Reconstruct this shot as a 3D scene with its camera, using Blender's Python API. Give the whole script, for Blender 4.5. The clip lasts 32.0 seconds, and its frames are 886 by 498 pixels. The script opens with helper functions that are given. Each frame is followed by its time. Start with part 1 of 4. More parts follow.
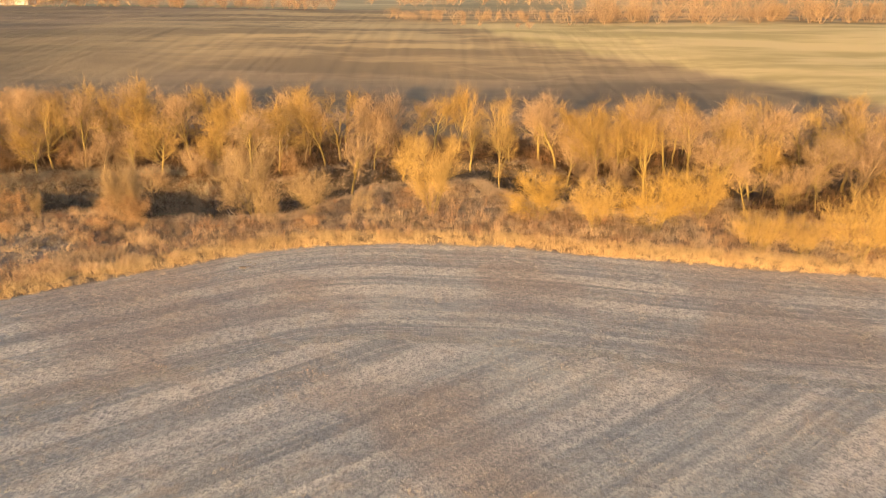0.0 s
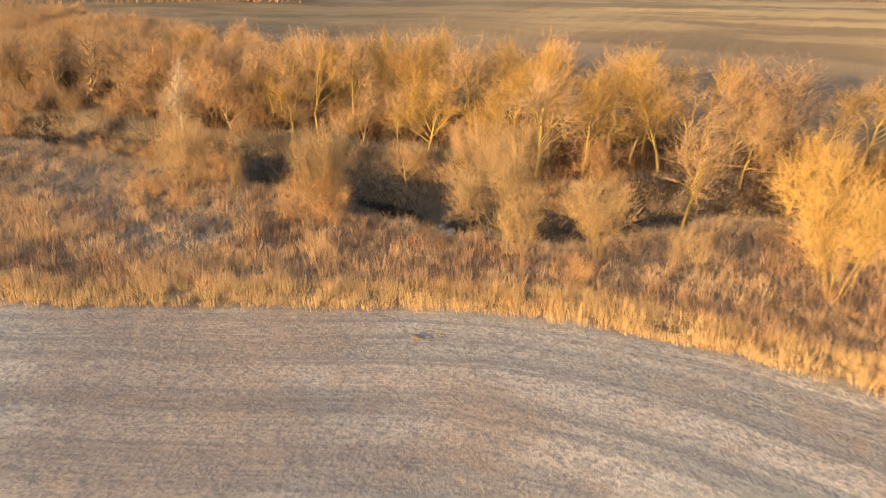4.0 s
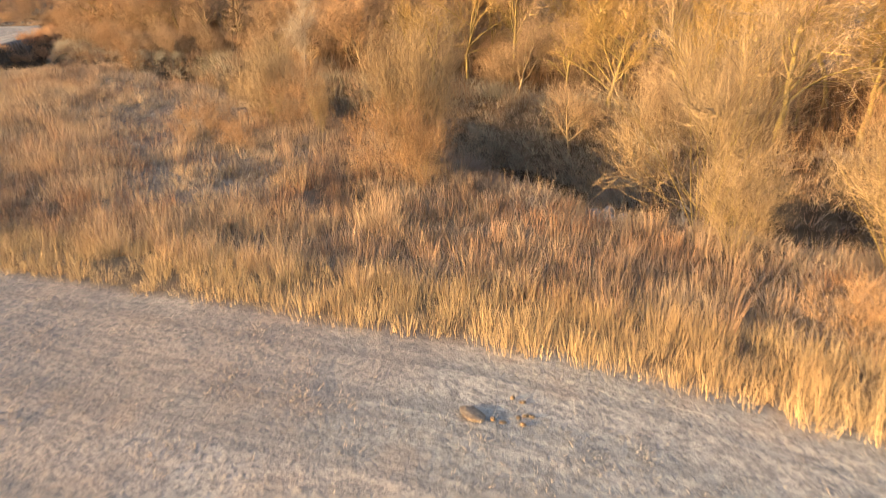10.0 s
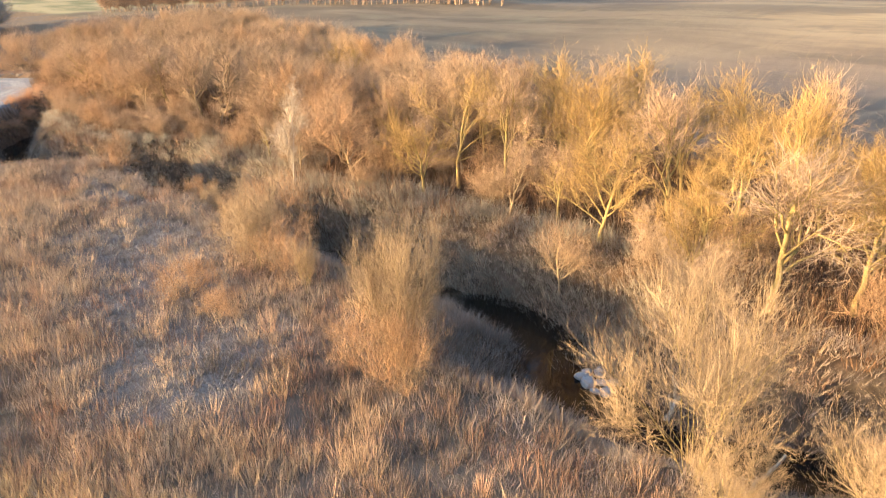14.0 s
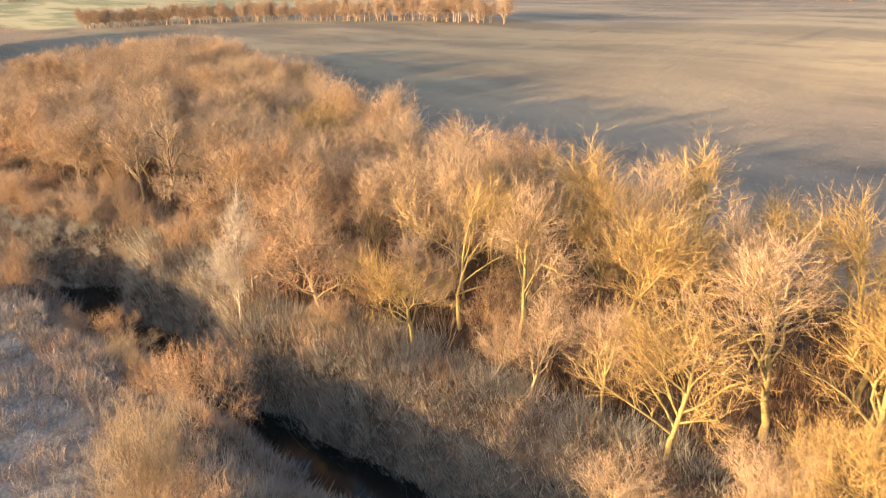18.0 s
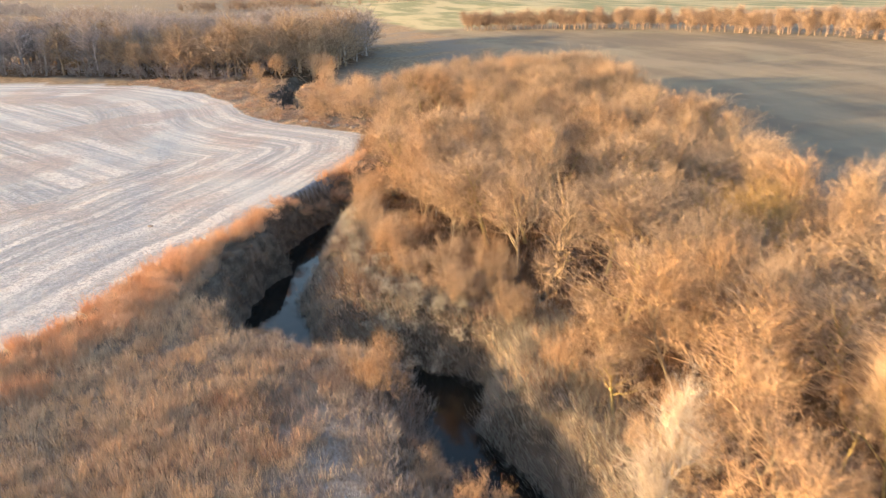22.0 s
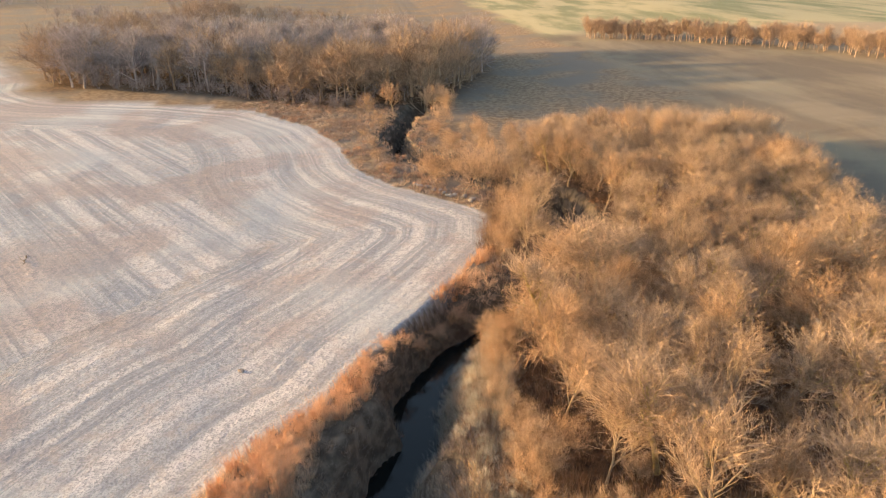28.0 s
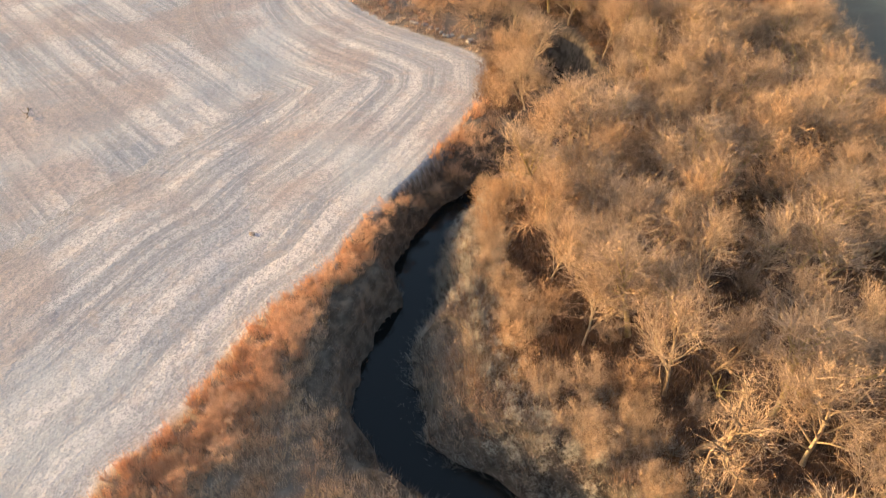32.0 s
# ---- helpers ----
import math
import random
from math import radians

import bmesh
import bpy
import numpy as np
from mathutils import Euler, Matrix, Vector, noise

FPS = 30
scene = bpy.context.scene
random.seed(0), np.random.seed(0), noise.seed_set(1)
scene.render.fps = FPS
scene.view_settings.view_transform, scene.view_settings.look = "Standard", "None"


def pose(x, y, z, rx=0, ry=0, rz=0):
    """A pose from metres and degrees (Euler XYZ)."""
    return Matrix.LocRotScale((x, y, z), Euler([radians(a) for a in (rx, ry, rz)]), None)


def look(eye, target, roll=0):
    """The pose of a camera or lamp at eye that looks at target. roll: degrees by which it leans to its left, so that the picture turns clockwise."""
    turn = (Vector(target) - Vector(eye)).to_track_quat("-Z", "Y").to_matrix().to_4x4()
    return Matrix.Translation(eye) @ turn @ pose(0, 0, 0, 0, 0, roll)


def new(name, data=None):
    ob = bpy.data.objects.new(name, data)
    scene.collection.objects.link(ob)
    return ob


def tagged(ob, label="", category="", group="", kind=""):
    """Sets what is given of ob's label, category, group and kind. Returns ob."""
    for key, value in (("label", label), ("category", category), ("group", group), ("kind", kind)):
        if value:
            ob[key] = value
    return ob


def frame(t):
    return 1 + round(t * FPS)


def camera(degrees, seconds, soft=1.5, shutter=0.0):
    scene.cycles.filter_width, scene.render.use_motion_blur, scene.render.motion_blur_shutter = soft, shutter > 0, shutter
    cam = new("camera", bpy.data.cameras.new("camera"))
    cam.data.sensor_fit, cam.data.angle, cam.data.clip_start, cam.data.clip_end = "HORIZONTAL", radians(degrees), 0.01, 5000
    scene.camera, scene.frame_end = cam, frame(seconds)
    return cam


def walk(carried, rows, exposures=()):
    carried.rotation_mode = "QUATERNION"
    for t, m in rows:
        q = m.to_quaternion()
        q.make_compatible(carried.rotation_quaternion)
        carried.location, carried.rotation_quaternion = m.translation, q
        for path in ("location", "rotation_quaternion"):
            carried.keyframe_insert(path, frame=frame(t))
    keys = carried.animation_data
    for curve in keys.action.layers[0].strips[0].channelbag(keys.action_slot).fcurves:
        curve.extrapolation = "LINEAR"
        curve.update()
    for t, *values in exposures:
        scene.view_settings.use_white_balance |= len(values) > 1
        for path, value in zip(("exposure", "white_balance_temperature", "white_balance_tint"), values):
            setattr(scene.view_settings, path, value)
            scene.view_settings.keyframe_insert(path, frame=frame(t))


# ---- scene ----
cam = camera(64.9, 32.0, soft=1.1, shutter=0.5)
METRES, EYE, TILT, LEAN, TURN = 150.0, 26.5, -20.6, 0.0, 0.0
ROWS = [
    (0.0, 0.0, 0.0, 0.0, 0.0, 0.0, 0.0),
    (0.5, 0.0014, 0.0323, 0.0044, 0.09, -0.01, -0.04),
    (1.0, 0.0018, 0.0646, 0.009, 3.38, -0.08, -1.33),
    (1.5, 0.0027, 0.0972, 0.0134, 10.25, -0.39, -3.89),
    (2.0, 0.0035, 0.1298, 0.0178, 17.61, -1.08, -6.55),
    (2.5, 0.0032, 0.1624, 0.0222, 19.97, -1.35, -7.36),
    (3.0, 0.0004, 0.1945, 0.0263, 21.49, -1.54, -7.89),
    (3.5, -0.0044, 0.2264, 0.0302, 26.13, -2.27, -9.47),
    (5.5, -0.024, 0.3275, 0.0379, 38.89, -4.84, -13.31),
    (6.0, -0.0259, 0.3393, 0.0348, 44.52, -6.25, -14.79),
    (6.5, -0.0259, 0.3459, 0.0307, 47.57, -7.06, -15.51),
    (7.0, -0.0263, 0.3507, 0.0252, 47.61, -7.07, -15.53),
    (7.5, -0.0275, 0.3549, 0.0195, 47.6, -7.07, -15.53),
    (8.0, -0.0301, 0.3588, 0.0161, 47.58, -7.12, -15.47),
    (8.5, -0.0347, 0.3635, 0.0161, 47.32, -7.08, -15.33),
    (9.0, -0.0426, 0.3703, 0.018, 46.94, -7.01, -15.23),
    (9.5, -0.0535, 0.3793, 0.0215, 46.95, -7.0, -15.21),
    (10.0, -0.0665, 0.3902, 0.026, 46.93, -7.01, -15.18),
    (10.5, -0.0776, 0.3993, 0.0319, 46.91, -7.02, -15.13),
    (11.0, -0.0815, 0.4015, 0.0399, 46.85, -7.02, -15.13),
    (11.5, -0.0823, 0.3996, 0.0494, 46.8, -6.99, -15.09),
    (12.0, -0.0824, 0.3965, 0.059, 46.69, -6.9, -15.14),
    (12.5, -0.0821, 0.3933, 0.0677, 46.64, -6.8, -15.13),
    (13.0, -0.0818, 0.3909, 0.0735, 46.61, -6.71, -15.11),
    (13.5, -0.0819, 0.3886, 0.0806, 46.59, -6.73, -15.05),
    (14.0, -0.0853, 0.3894, 0.0888, 46.59, -6.76, -15.02),
    (14.5, -0.092, 0.3932, 0.098, 46.6, -6.76, -14.98),
    (15.0, -0.1017, 0.3992, 0.1079, 46.56, -6.75, -15.01),
    (15.5, -0.1134, 0.4074, 0.1189, 46.6, -6.78, -14.98),
    (17.5, -0.1653, 0.4498, 0.1429, 46.52, -6.63, -14.77),
    (18.0, -0.1788, 0.4594, 0.1467, 46.53, -6.59, -14.73),
    (18.5, -0.1925, 0.4669, 0.15, 46.45, -6.58, -14.7),
    (19.0, -0.2067, 0.4712, 0.1524, 49.02, -7.31, -15.31),
    (19.5, -0.2223, 0.474, 0.1542, 56.75, -9.52, -16.89),
    (20.0, -0.2381, 0.4768, 0.1556, 67.17, -12.7, -18.6),
    (20.5, -0.2552, 0.4784, 0.157, 71.43, -14.1, -19.1),
    (21.0, -0.2734, 0.4777, 0.1594, 73.13, -14.67, -19.34),
    (21.5, -0.2935, 0.4755, 0.1653, 73.2, -14.75, -19.36),
    (22.0, -0.3153, 0.4721, 0.1719, 74.98, -15.34, -19.64),
    (22.5, -0.338, 0.4689, 0.1786, 77.67, -16.27, -19.97),
    (23.0, -0.3606, 0.4655, 0.1857, 80.39, -17.2, -20.15),
    (23.5, -0.3826, 0.4615, 0.1943, 82.53, -17.98, -20.33),
    (24.0, -0.4043, 0.457, 0.2029, 83.53, -18.33, -20.45),
    (24.5, -0.4255, 0.4537, 0.2092, 83.74, -18.37, -20.5),
    (25.0, -0.4432, 0.4516, 0.2126, 83.76, -18.37, -20.51),
    (25.5, -0.4538, 0.451, 0.2148, 83.79, -18.4, -20.54),
    (26.0, -0.4565, 0.4499, 0.22, 83.81, -18.43, -20.54),
    (26.5, -0.4571, 0.4482, 0.2258, 83.84, -18.66, -20.59),
    (28.5, -0.4578, 0.4398, 0.2482, 83.84, -21.33, -20.69),
    (29.0, -0.4579, 0.4374, 0.2542, 83.84, -22.59, -20.74),
    (29.5, -0.4578, 0.4351, 0.2602, 83.84, -24.35, -20.76),
    (30.0, -0.458, 0.4329, 0.2661, 83.82, -27.01, -20.74),
    (30.5, -0.458, 0.4309, 0.2722, 83.8, -29.39, -20.74),
    (31.0, -0.458, 0.4289, 0.2779, 83.77, -31.72, -20.73),
    (31.5, -0.458, 0.4267, 0.2832, 83.65, -34.07, -20.76),
    (32.0, -0.458, 0.4255, 0.2884, 83.67, -36.37, -20.71),
]
walk(cam, [(t, pose(0, 0, EYE, TILT, LEAN, TURN) @ pose(METRES * x, METRES * y, METRES * z, 90 + pitch, roll, yaw)) for t, x, y, z, yaw, pitch, roll in ROWS],
     [(0.0, 1.34, 6850, 13), (3.0, 1.42, 6750, 13), (6.0, 1.62, 6350, 12), (8.0, 1.6, 6000, 11), (10.0, 1.68, 6150, 12), (12.0, 1.9, 6300, 12), (13.0, 2.0, 5800, 11), (14.0, 2.1, 5380, 11), (18.0, 2.15, 5550, 11), (19.0, 2.26, 5550, 11), (21.0, 2.3, 5550, 11), (23.0, 2.25, 5750, 12), (26.0, 2.0, 5950, 13), (32.0, 2.08, 6000, 13)])

# ---- world, sun ----
SUN_FROM = Vector((-0.36, -0.93, 0.0)).normalized()
SUN_UP = radians(6.6)
world = bpy.data.worlds.new("winter_evening")
scene.world = world
world.use_nodes = True
wn = world.node_tree
wn.nodes.clear()
sky = wn.nodes.new("ShaderNodeTexSky")
sky.sky_type = "NISHITA"
sky.sun_disc = False
sky.sun_elevation = SUN_UP
sky.sun_rotation = math.atan2(SUN_FROM.x, SUN_FROM.y)
sky.air_density, sky.dust_density, sky.ozone_density = 1.0, 2.4, 0.6
bg = wn.nodes.new("ShaderNodeBackground")
bg.inputs["Strength"].default_value = 0.15
wo = wn.nodes.new("ShaderNodeOutputWorld")
wn.links.new(sky.outputs[0], bg.inputs[0])
wn.links.new(bg.outputs[0], wo.inputs[0])

sun_data = bpy.data.lights.new("sun", "SUN")
sun_data.energy, sun_data.angle, sun_data.color = 4.2, radians(0.6), (1.0, 0.60, 0.22)
sun = new("sun", sun_data)
way = SUN_FROM * math.cos(SUN_UP) + Vector((0, 0, math.sin(SUN_UP)))
sun.matrix_world = look(way * 300, (0, 0, 0))


# ---- materials ----
class Nodes:
    """A few short-hands over one material's node tree."""

    def __init__(self, name):
        self.m = bpy.data.materials.new(name)
        self.m.use_nodes = True
        self.t = self.m.node_tree
        self.b = self.t.nodes["Principled BSDF"]

    def put(self, socket, value):
        if isinstance(value, bpy.types.NodeSocket):
            self.t.links.new(value, socket)
        elif value is not None:
            if isinstance(value, tuple) and len(value) == 3 and socket.type == "RGBA":
                value = (*value, 1)
            socket.default_value = value

    def math(self, op, a, b=None, clamp=False):
        n = self.t.nodes.new("ShaderNodeMath")
        n.operation, n.use_clamp = op, clamp
        self.put(n.inputs[0], a)
        self.put(n.inputs[1], b)
        return n.outputs[0]

    def mix(self, f, a, b):
        n = self.t.nodes.new("ShaderNodeMix")
        n.data_type = "RGBA"
        self.put(n.inputs["Factor"], f)
        self.put(n.inputs[6], a)
        self.put(n.inputs[7], b)
        return n.outputs[2]

    def noise(self, scale, detail=4, vec=None, rough=0.55):
        n = self.t.nodes.new("ShaderNodeTexNoise")
        n.inputs["Scale"].default_value, n.inputs["Detail"].default_value = scale, detail
        n.inputs["Roughness"].default_value = rough
        if vec is None:
            vec = self.place()
        self.put(n.inputs["Vector"], vec)
        return n.outputs["Fac"]

    def place(self):
        return self.t.nodes.new("ShaderNodeNewGeometry").outputs["Position"]

    def attr(self, name):
        n = self.t.nodes.new("ShaderNodeAttribute")
        n.attribute_name = name
        return n.outputs["Fac"]

    def span(self, v, a, b, lo=0.0, hi=1.0):
        n = self.t.nodes.new("ShaderNodeMapRange")
        n.interpolation_type = "SMOOTHSTEP"
        self.put(n.inputs["Value"], v)
        for key, val in (("From Min", a), ("From Max", b), ("To Min", lo), ("To Max", hi)):
            n.inputs[key].default_value = val
        return n.outputs["Result"]

    def vec(self, x, y, z=0.0):
        n = self.t.nodes.new("ShaderNodeCombineXYZ")
        for s, v in zip(n.inputs, (x, y, z)):
            self.put(s, v)
        return n.outputs[0]

    def island(self):
        return self.t.nodes.new("ShaderNodeNewGeometry").outputs["Random Per Island"]

    def lot(self):
        return self.t.nodes.new("ShaderNodeObjectInfo").outputs["Random"]

    def bump(self, height, strength, dist=0.1):
        n = self.t.nodes.new("ShaderNodeBump")
        n.inputs["Strength"].default_value, n.inputs["Distance"].default_value = strength, dist
        self.put(n.inputs["Height"], height)
        self.t.links.new(n.outputs[0], self.b.inputs["Normal"])

    def done(self, colour, rough=0.9, spec=0.2):
        self.put(self.b.inputs["Base Color"], colour)
        self.put(self.b.inputs["Roughness"], rough)
        self.b.inputs["Specular IOR Level"].default_value = spec
        return self.m


def plant(name, dark, light, *tints):
    """Dry stalks, blades or twigs: each one its own shade, with drifts of (colour, lumps per metre, amount)."""
    n = Nodes(name)
    c = n.mix(n.island(), dark, light)
    for k, (tint, size, amount) in enumerate(tints):
        spot = n.t.nodes.new("ShaderNodeMapping")
        n.t.links.new(n.place(), spot.inputs[0])
        spot.inputs["Location"].default_value = (37.0 * k, 11.0 * k, 0)
        c = n.mix(n.math("MULTIPLY", n.span(n.noise(size, 3, spot.outputs[0]), 0.46, 0.60), amount), c, tint)
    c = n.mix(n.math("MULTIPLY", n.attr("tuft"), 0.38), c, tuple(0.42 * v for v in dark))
    own = n.span(n.lot(), 0.0, 1.0, 0.0, 0.22)
    c = n.mix(own, c, tuple(0.6 * v for v in dark))
    grey = 0.55 * (light[0] + light[2])
    pick = n.math("FRACT", n.math("MULTIPLY", n.lot(), 7.31))
    c = n.mix(n.span(pick, 0.35, 1.0, 0.0, 0.24), c, (0.80 * grey + 0.2 * light[0], 0.66 * grey + 0.2 * light[1], 0.52 * grey + 0.2 * light[2]))
    return n.done(c, 0.8, 0.25)


def bark(name, dark, light):
    n = Nodes(name)
    fine = n.noise(9.0, 5)
    c = n.mix(n.span(fine, 0.3, 0.7), dark, light)
    c = n.mix(n.span(n.noise(0.9, 3), 0.45, 0.7), c, tuple(0.75 * v for v in light))
    n.bump(fine, 0.6, 0.03)
    return n.done(c, 0.85, 0.2)


BARK_GREY = bark("grey_bark", (0.20, 0.15, 0.10), (0.42, 0.33, 0.21))
BARK_YELLOW = bark("lichened_bark", (0.19, 0.145, 0.06), (0.42, 0.335, 0.135))
BARK_DARK = bark("oak_bark", (0.10, 0.075, 0.05), (0.24, 0.18, 0.12))
BARK_WHITE = bark("white_bark", (0.36, 0.32, 0.27), (0.60, 0.55, 0.48))
TWIG_TAN = plant("tan_twigs", (0.17, 0.115, 0.075), (0.58, 0.42, 0.28))
TWIG_RUST = plant("rust_twigs", (0.18, 0.108, 0.062), (0.64, 0.425, 0.25))
TWIG_GOLD = plant("gold_twigs", (0.20, 0.125, 0.04), (0.55, 0.38, 0.15))
TWIG_WILLOW = plant("willow_twigs", (0.22, 0.135, 0.035), (0.62, 0.43, 0.14))
TWIG_PALE = plant("pale_twigs", (0.17, 0.122, 0.075), (0.50, 0.38, 0.24))
TWIG_BROWN = plant("brown_twigs", (0.15, 0.10, 0.07), (0.48, 0.345, 0.245))
TWIG_BRIGHT = plant("bright_rust_twigs", (0.36, 0.19, 0.10), (0.80, 0.52, 0.32))
TWIG_WHITE = plant("white_twigs", (0.38, 0.33, 0.27), (0.60, 0.53, 0.45))
TWIG_GREY = plant("grey_twigs", (0.18, 0.15, 0.14), (0.50, 0.42, 0.39))
GRASS_GOLD = plant("golden_grass", (0.40, 0.275, 0.13), (0.80, 0.62, 0.36), ((0.62, 0.41, 0.20), 0.12, 0.6))
GRASS_RED = plant("russet_grass", (0.22, 0.125, 0.08), (0.72, 0.49, 0.33), ((0.42, 0.21, 0.12), 0.22, 0.6), ((0.78, 0.61, 0.42), 0.2, 0.7), ((0.36, 0.31, 0.28), 0.5, 0.6), ((0.24, 0.185, 0.15), 0.33, 0.6))
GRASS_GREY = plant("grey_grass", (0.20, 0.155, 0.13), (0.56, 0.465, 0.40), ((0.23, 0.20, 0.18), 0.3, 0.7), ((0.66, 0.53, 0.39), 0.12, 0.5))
GRASS_STRAW = plant("straw_grass", (0.46, 0.33, 0.20), (0.88, 0.68, 0.48), ((0.64, 0.43, 0.25), 0.2, 0.6), ((0.42, 0.35, 0.28), 0.4, 0.5))
GRASS_TAWNY = plant("tawny_grass", (0.30, 0.18, 0.115), (0.74, 0.52, 0.36), ((0.50, 0.28, 0.16), 0.3, 0.5))
GRASS_HOLLOW = plant("hollow_blades", (0.19, 0.175, 0.165), (0.50, 0.465, 0.44), ((0.18, 0.165, 0.155), 0.5, 0.7))
# Dark weeds; on the steep bank their colour also carries its shade.
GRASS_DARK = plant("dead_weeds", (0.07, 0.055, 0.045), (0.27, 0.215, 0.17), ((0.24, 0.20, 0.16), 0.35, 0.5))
GRASS_RUST = plant("rust_grass", (0.46, 0.25, 0.135), (0.90, 0.58, 0.36), ((0.56, 0.31, 0.17), 0.4, 0.4), ((0.54, 0.42, 0.32), 0.7, 0.6))
SCRUB_GREY = plant("grey_scrub", (0.21, 0.195, 0.16), (0.53, 0.495, 0.415), ((0.26, 0.24, 0.20), 0.4, 0.5))
TANGLE = plant("tangled_stems", (0.30, 0.28, 0.23), (0.68, 0.64, 0.54), ((0.36, 0.335, 0.28), 0.4, 0.4))
STRAW = plant("stubble_straw", (0.21, 0.20, 0.195), (0.66, 0.60, 0.54), ((0.54, 0.39, 0.31), 0.06, 0.5), ((0.28, 0.28, 0.285), 0.25, 0.7), ((0.52, 0.39, 0.29), 0.6, 0.35))
# Rust-brown brush, darkened so the gaps under the trees hold their shade.
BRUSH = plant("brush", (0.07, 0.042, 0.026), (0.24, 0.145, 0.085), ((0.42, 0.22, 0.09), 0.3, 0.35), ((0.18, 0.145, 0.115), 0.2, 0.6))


# ---- shape of the land ----
CREEK = [(-420, 150), (-300, 106), (-262, 92), (-235, 83), (-216, 79), (-204, 80.5), (-195, 88), (-185, 96), (-172, 104), (-158, 104),
         (-146, 98), (-141, 90), (-136, 83.3), (-130, 79.5), (-125, 78.3), (-120, 77.7), (-115.5, 74.6), (-110, 73.9), (-106, 73.3), (-101.5, 76.0),
         (-98, 79.0), (-95.5, 84), (-92, 87), (-86, 86), (-80, 87), (-75.5, 87.8), (-71.5, 86.3), (-67, 86.9), (-61.5, 88.9), (-55, 90), (-48, 91.4),
         (-42.5, 91.8), (-38, 91.0), (-35.8, 88.5), (-33, 87.4), (-28, 86.3), (-22, 89), (-18, 92), (-14, 97), (-8, 100.3), (-2, 101)]
CREEK += [(4, 103), (9, 102), (12.5, 96), (16, 91.5), (22, 89.5), (32, 91), (48, 98), (70, 100), (110, 112), (200, 118), (420, 150)]
HALF = [(-420, 0.6), (-195, 0.7), (-140, 1.5), (-134, 1.4), (-128, 1.9), (-118, 1.5), (-110, 1.5), (-105, 1.8), (-100, 1.8), (-95, 1.9), (-88, 1.8), (-80, 1.9), (-70, 1.2), (-60, 1.2), (-48, 1.0), (-40, 1.5), (-34, 1.7), (-28, 1.5), (420, 1.3)]
EDGE = [(200, 36), (140, 48), (100, 56), (60, 61.5), (44.3, 64.4), (38.3, 65.5), (30.2, 66.9), (24.7, 68), (19.1, 69.5), (13.3, 71), (7.3, 72.4), (1, 73),
        (-5.3, 73.5), (-11.6, 73), (-17.6, 71.6), (-23.1, 69.1), (-28, 66), (-32.6, 63.5), (-37, 61.1), (-40.8, 58.5), (-55, 52), (-70, 49.5), (-85, 50), (-99.8, 54.1),
        (-103.8, 57.7), (-110.3, 61.1), (-117.4, 65.3), (-121.7, 69.8), (-129.2, 73.6), (-135.8, 78.8), (-145, 84.5), (-155, 90), (-166, 91.5), (-170, 89),
        (-173, 86.8), (-182, 78.3), (-190, 73), (-196.7, 70.4), (-210.9, 67.8)]
EDGE += [(-230, 60.6), (-250, 44.9), (-260.6, 21.3), (-268, -10), (-283, -26), (-315, -38), (-340, -60), (-420, -120), (-420, -500), (200, -500)]
WOOD = [(75, 88), (75, 112), (30, 117), (-30, 121), (-80, 124), (-110, 130), (-140, 138), (-180, 146), (-200, 134), (-205, 110), (-190, 99), (-172, 94), (-150, 89),
        (-138, 91), (-130, 85), (-118, 83), (-104, 81), (-96, 90), (-75, 91.3), (-63, 93), (-50, 97.5), (-38, 97), (-28, 91), (-15, 101), (0, 106), (12, 104), (17, 95), (30, 84), (75, 76)]
FARWOOD = [(-250, 70), (-262, 50), (-276, 30), (-290, -2), (-283, -20), (-320, -34), (-345, -10), (-352, 40), (-350, 90), (-335, 116), (-300, 112), (-270, 100), (-250, 92)]
GREEN_EAST = [(5, 300), (19, 245), (45, 210), (74, 181), (95, 140), (200, 100), (330, 90), (330, 300), (100, 305)]
WATER_Z = -3.8


def to_line(x, y, line, closed=False):
    """Distance to a polyline, which side (left +), and how far along x its nearest point lies."""
    p = np.array(line, float)
    if closed:
        p = np.vstack([p, p[:1]])
    best, side, nx = np.full(x.shape, 1e9), np.zeros(x.shape), np.zeros(x.shape)
    for a, b in zip(p[:-1], p[1:]):
        d = b - a
        s = np.clip(((x - a[0]) * d[0] + (y - a[1]) * d[1]) / (d @ d), 0, 1)
        qx, qy = a[0] + s * d[0], a[1] + s * d[1]
        dist = np.hypot(x - qx, y - qy)
        near = dist < best
        best = np.where(near, dist, best)
        side = np.where(near, np.sign(d[0] * (y - a[1]) - d[1] * (x - a[0])), side)
        nx = np.where(near, qx, nx)
    return best, side, nx


def inside(x, y, poly):
    p = np.array(poly, float)
    hit = np.zeros(x.shape, bool)
    for (ax, ay), (bx, by) in zip(p, np.roll(p, -1, 0)):
        if ay != by:
            hit ^= ((ay > y) != (by > y)) & (x < (bx - ax) * (y - ay) / (by - ay) + ax)
    return hit


def signed(x, y, poly):
    d = to_line(x, y, poly, True)[0]
    return np.where(inside(x, y, poly), d, -d)


def step(v, a, b):
    t = np.clip((v - a) / (b - a), 0, 1)
    return t * t * (3 - 2 * t)


LATTICE = np.random.RandomState(5).rand(256, 256)


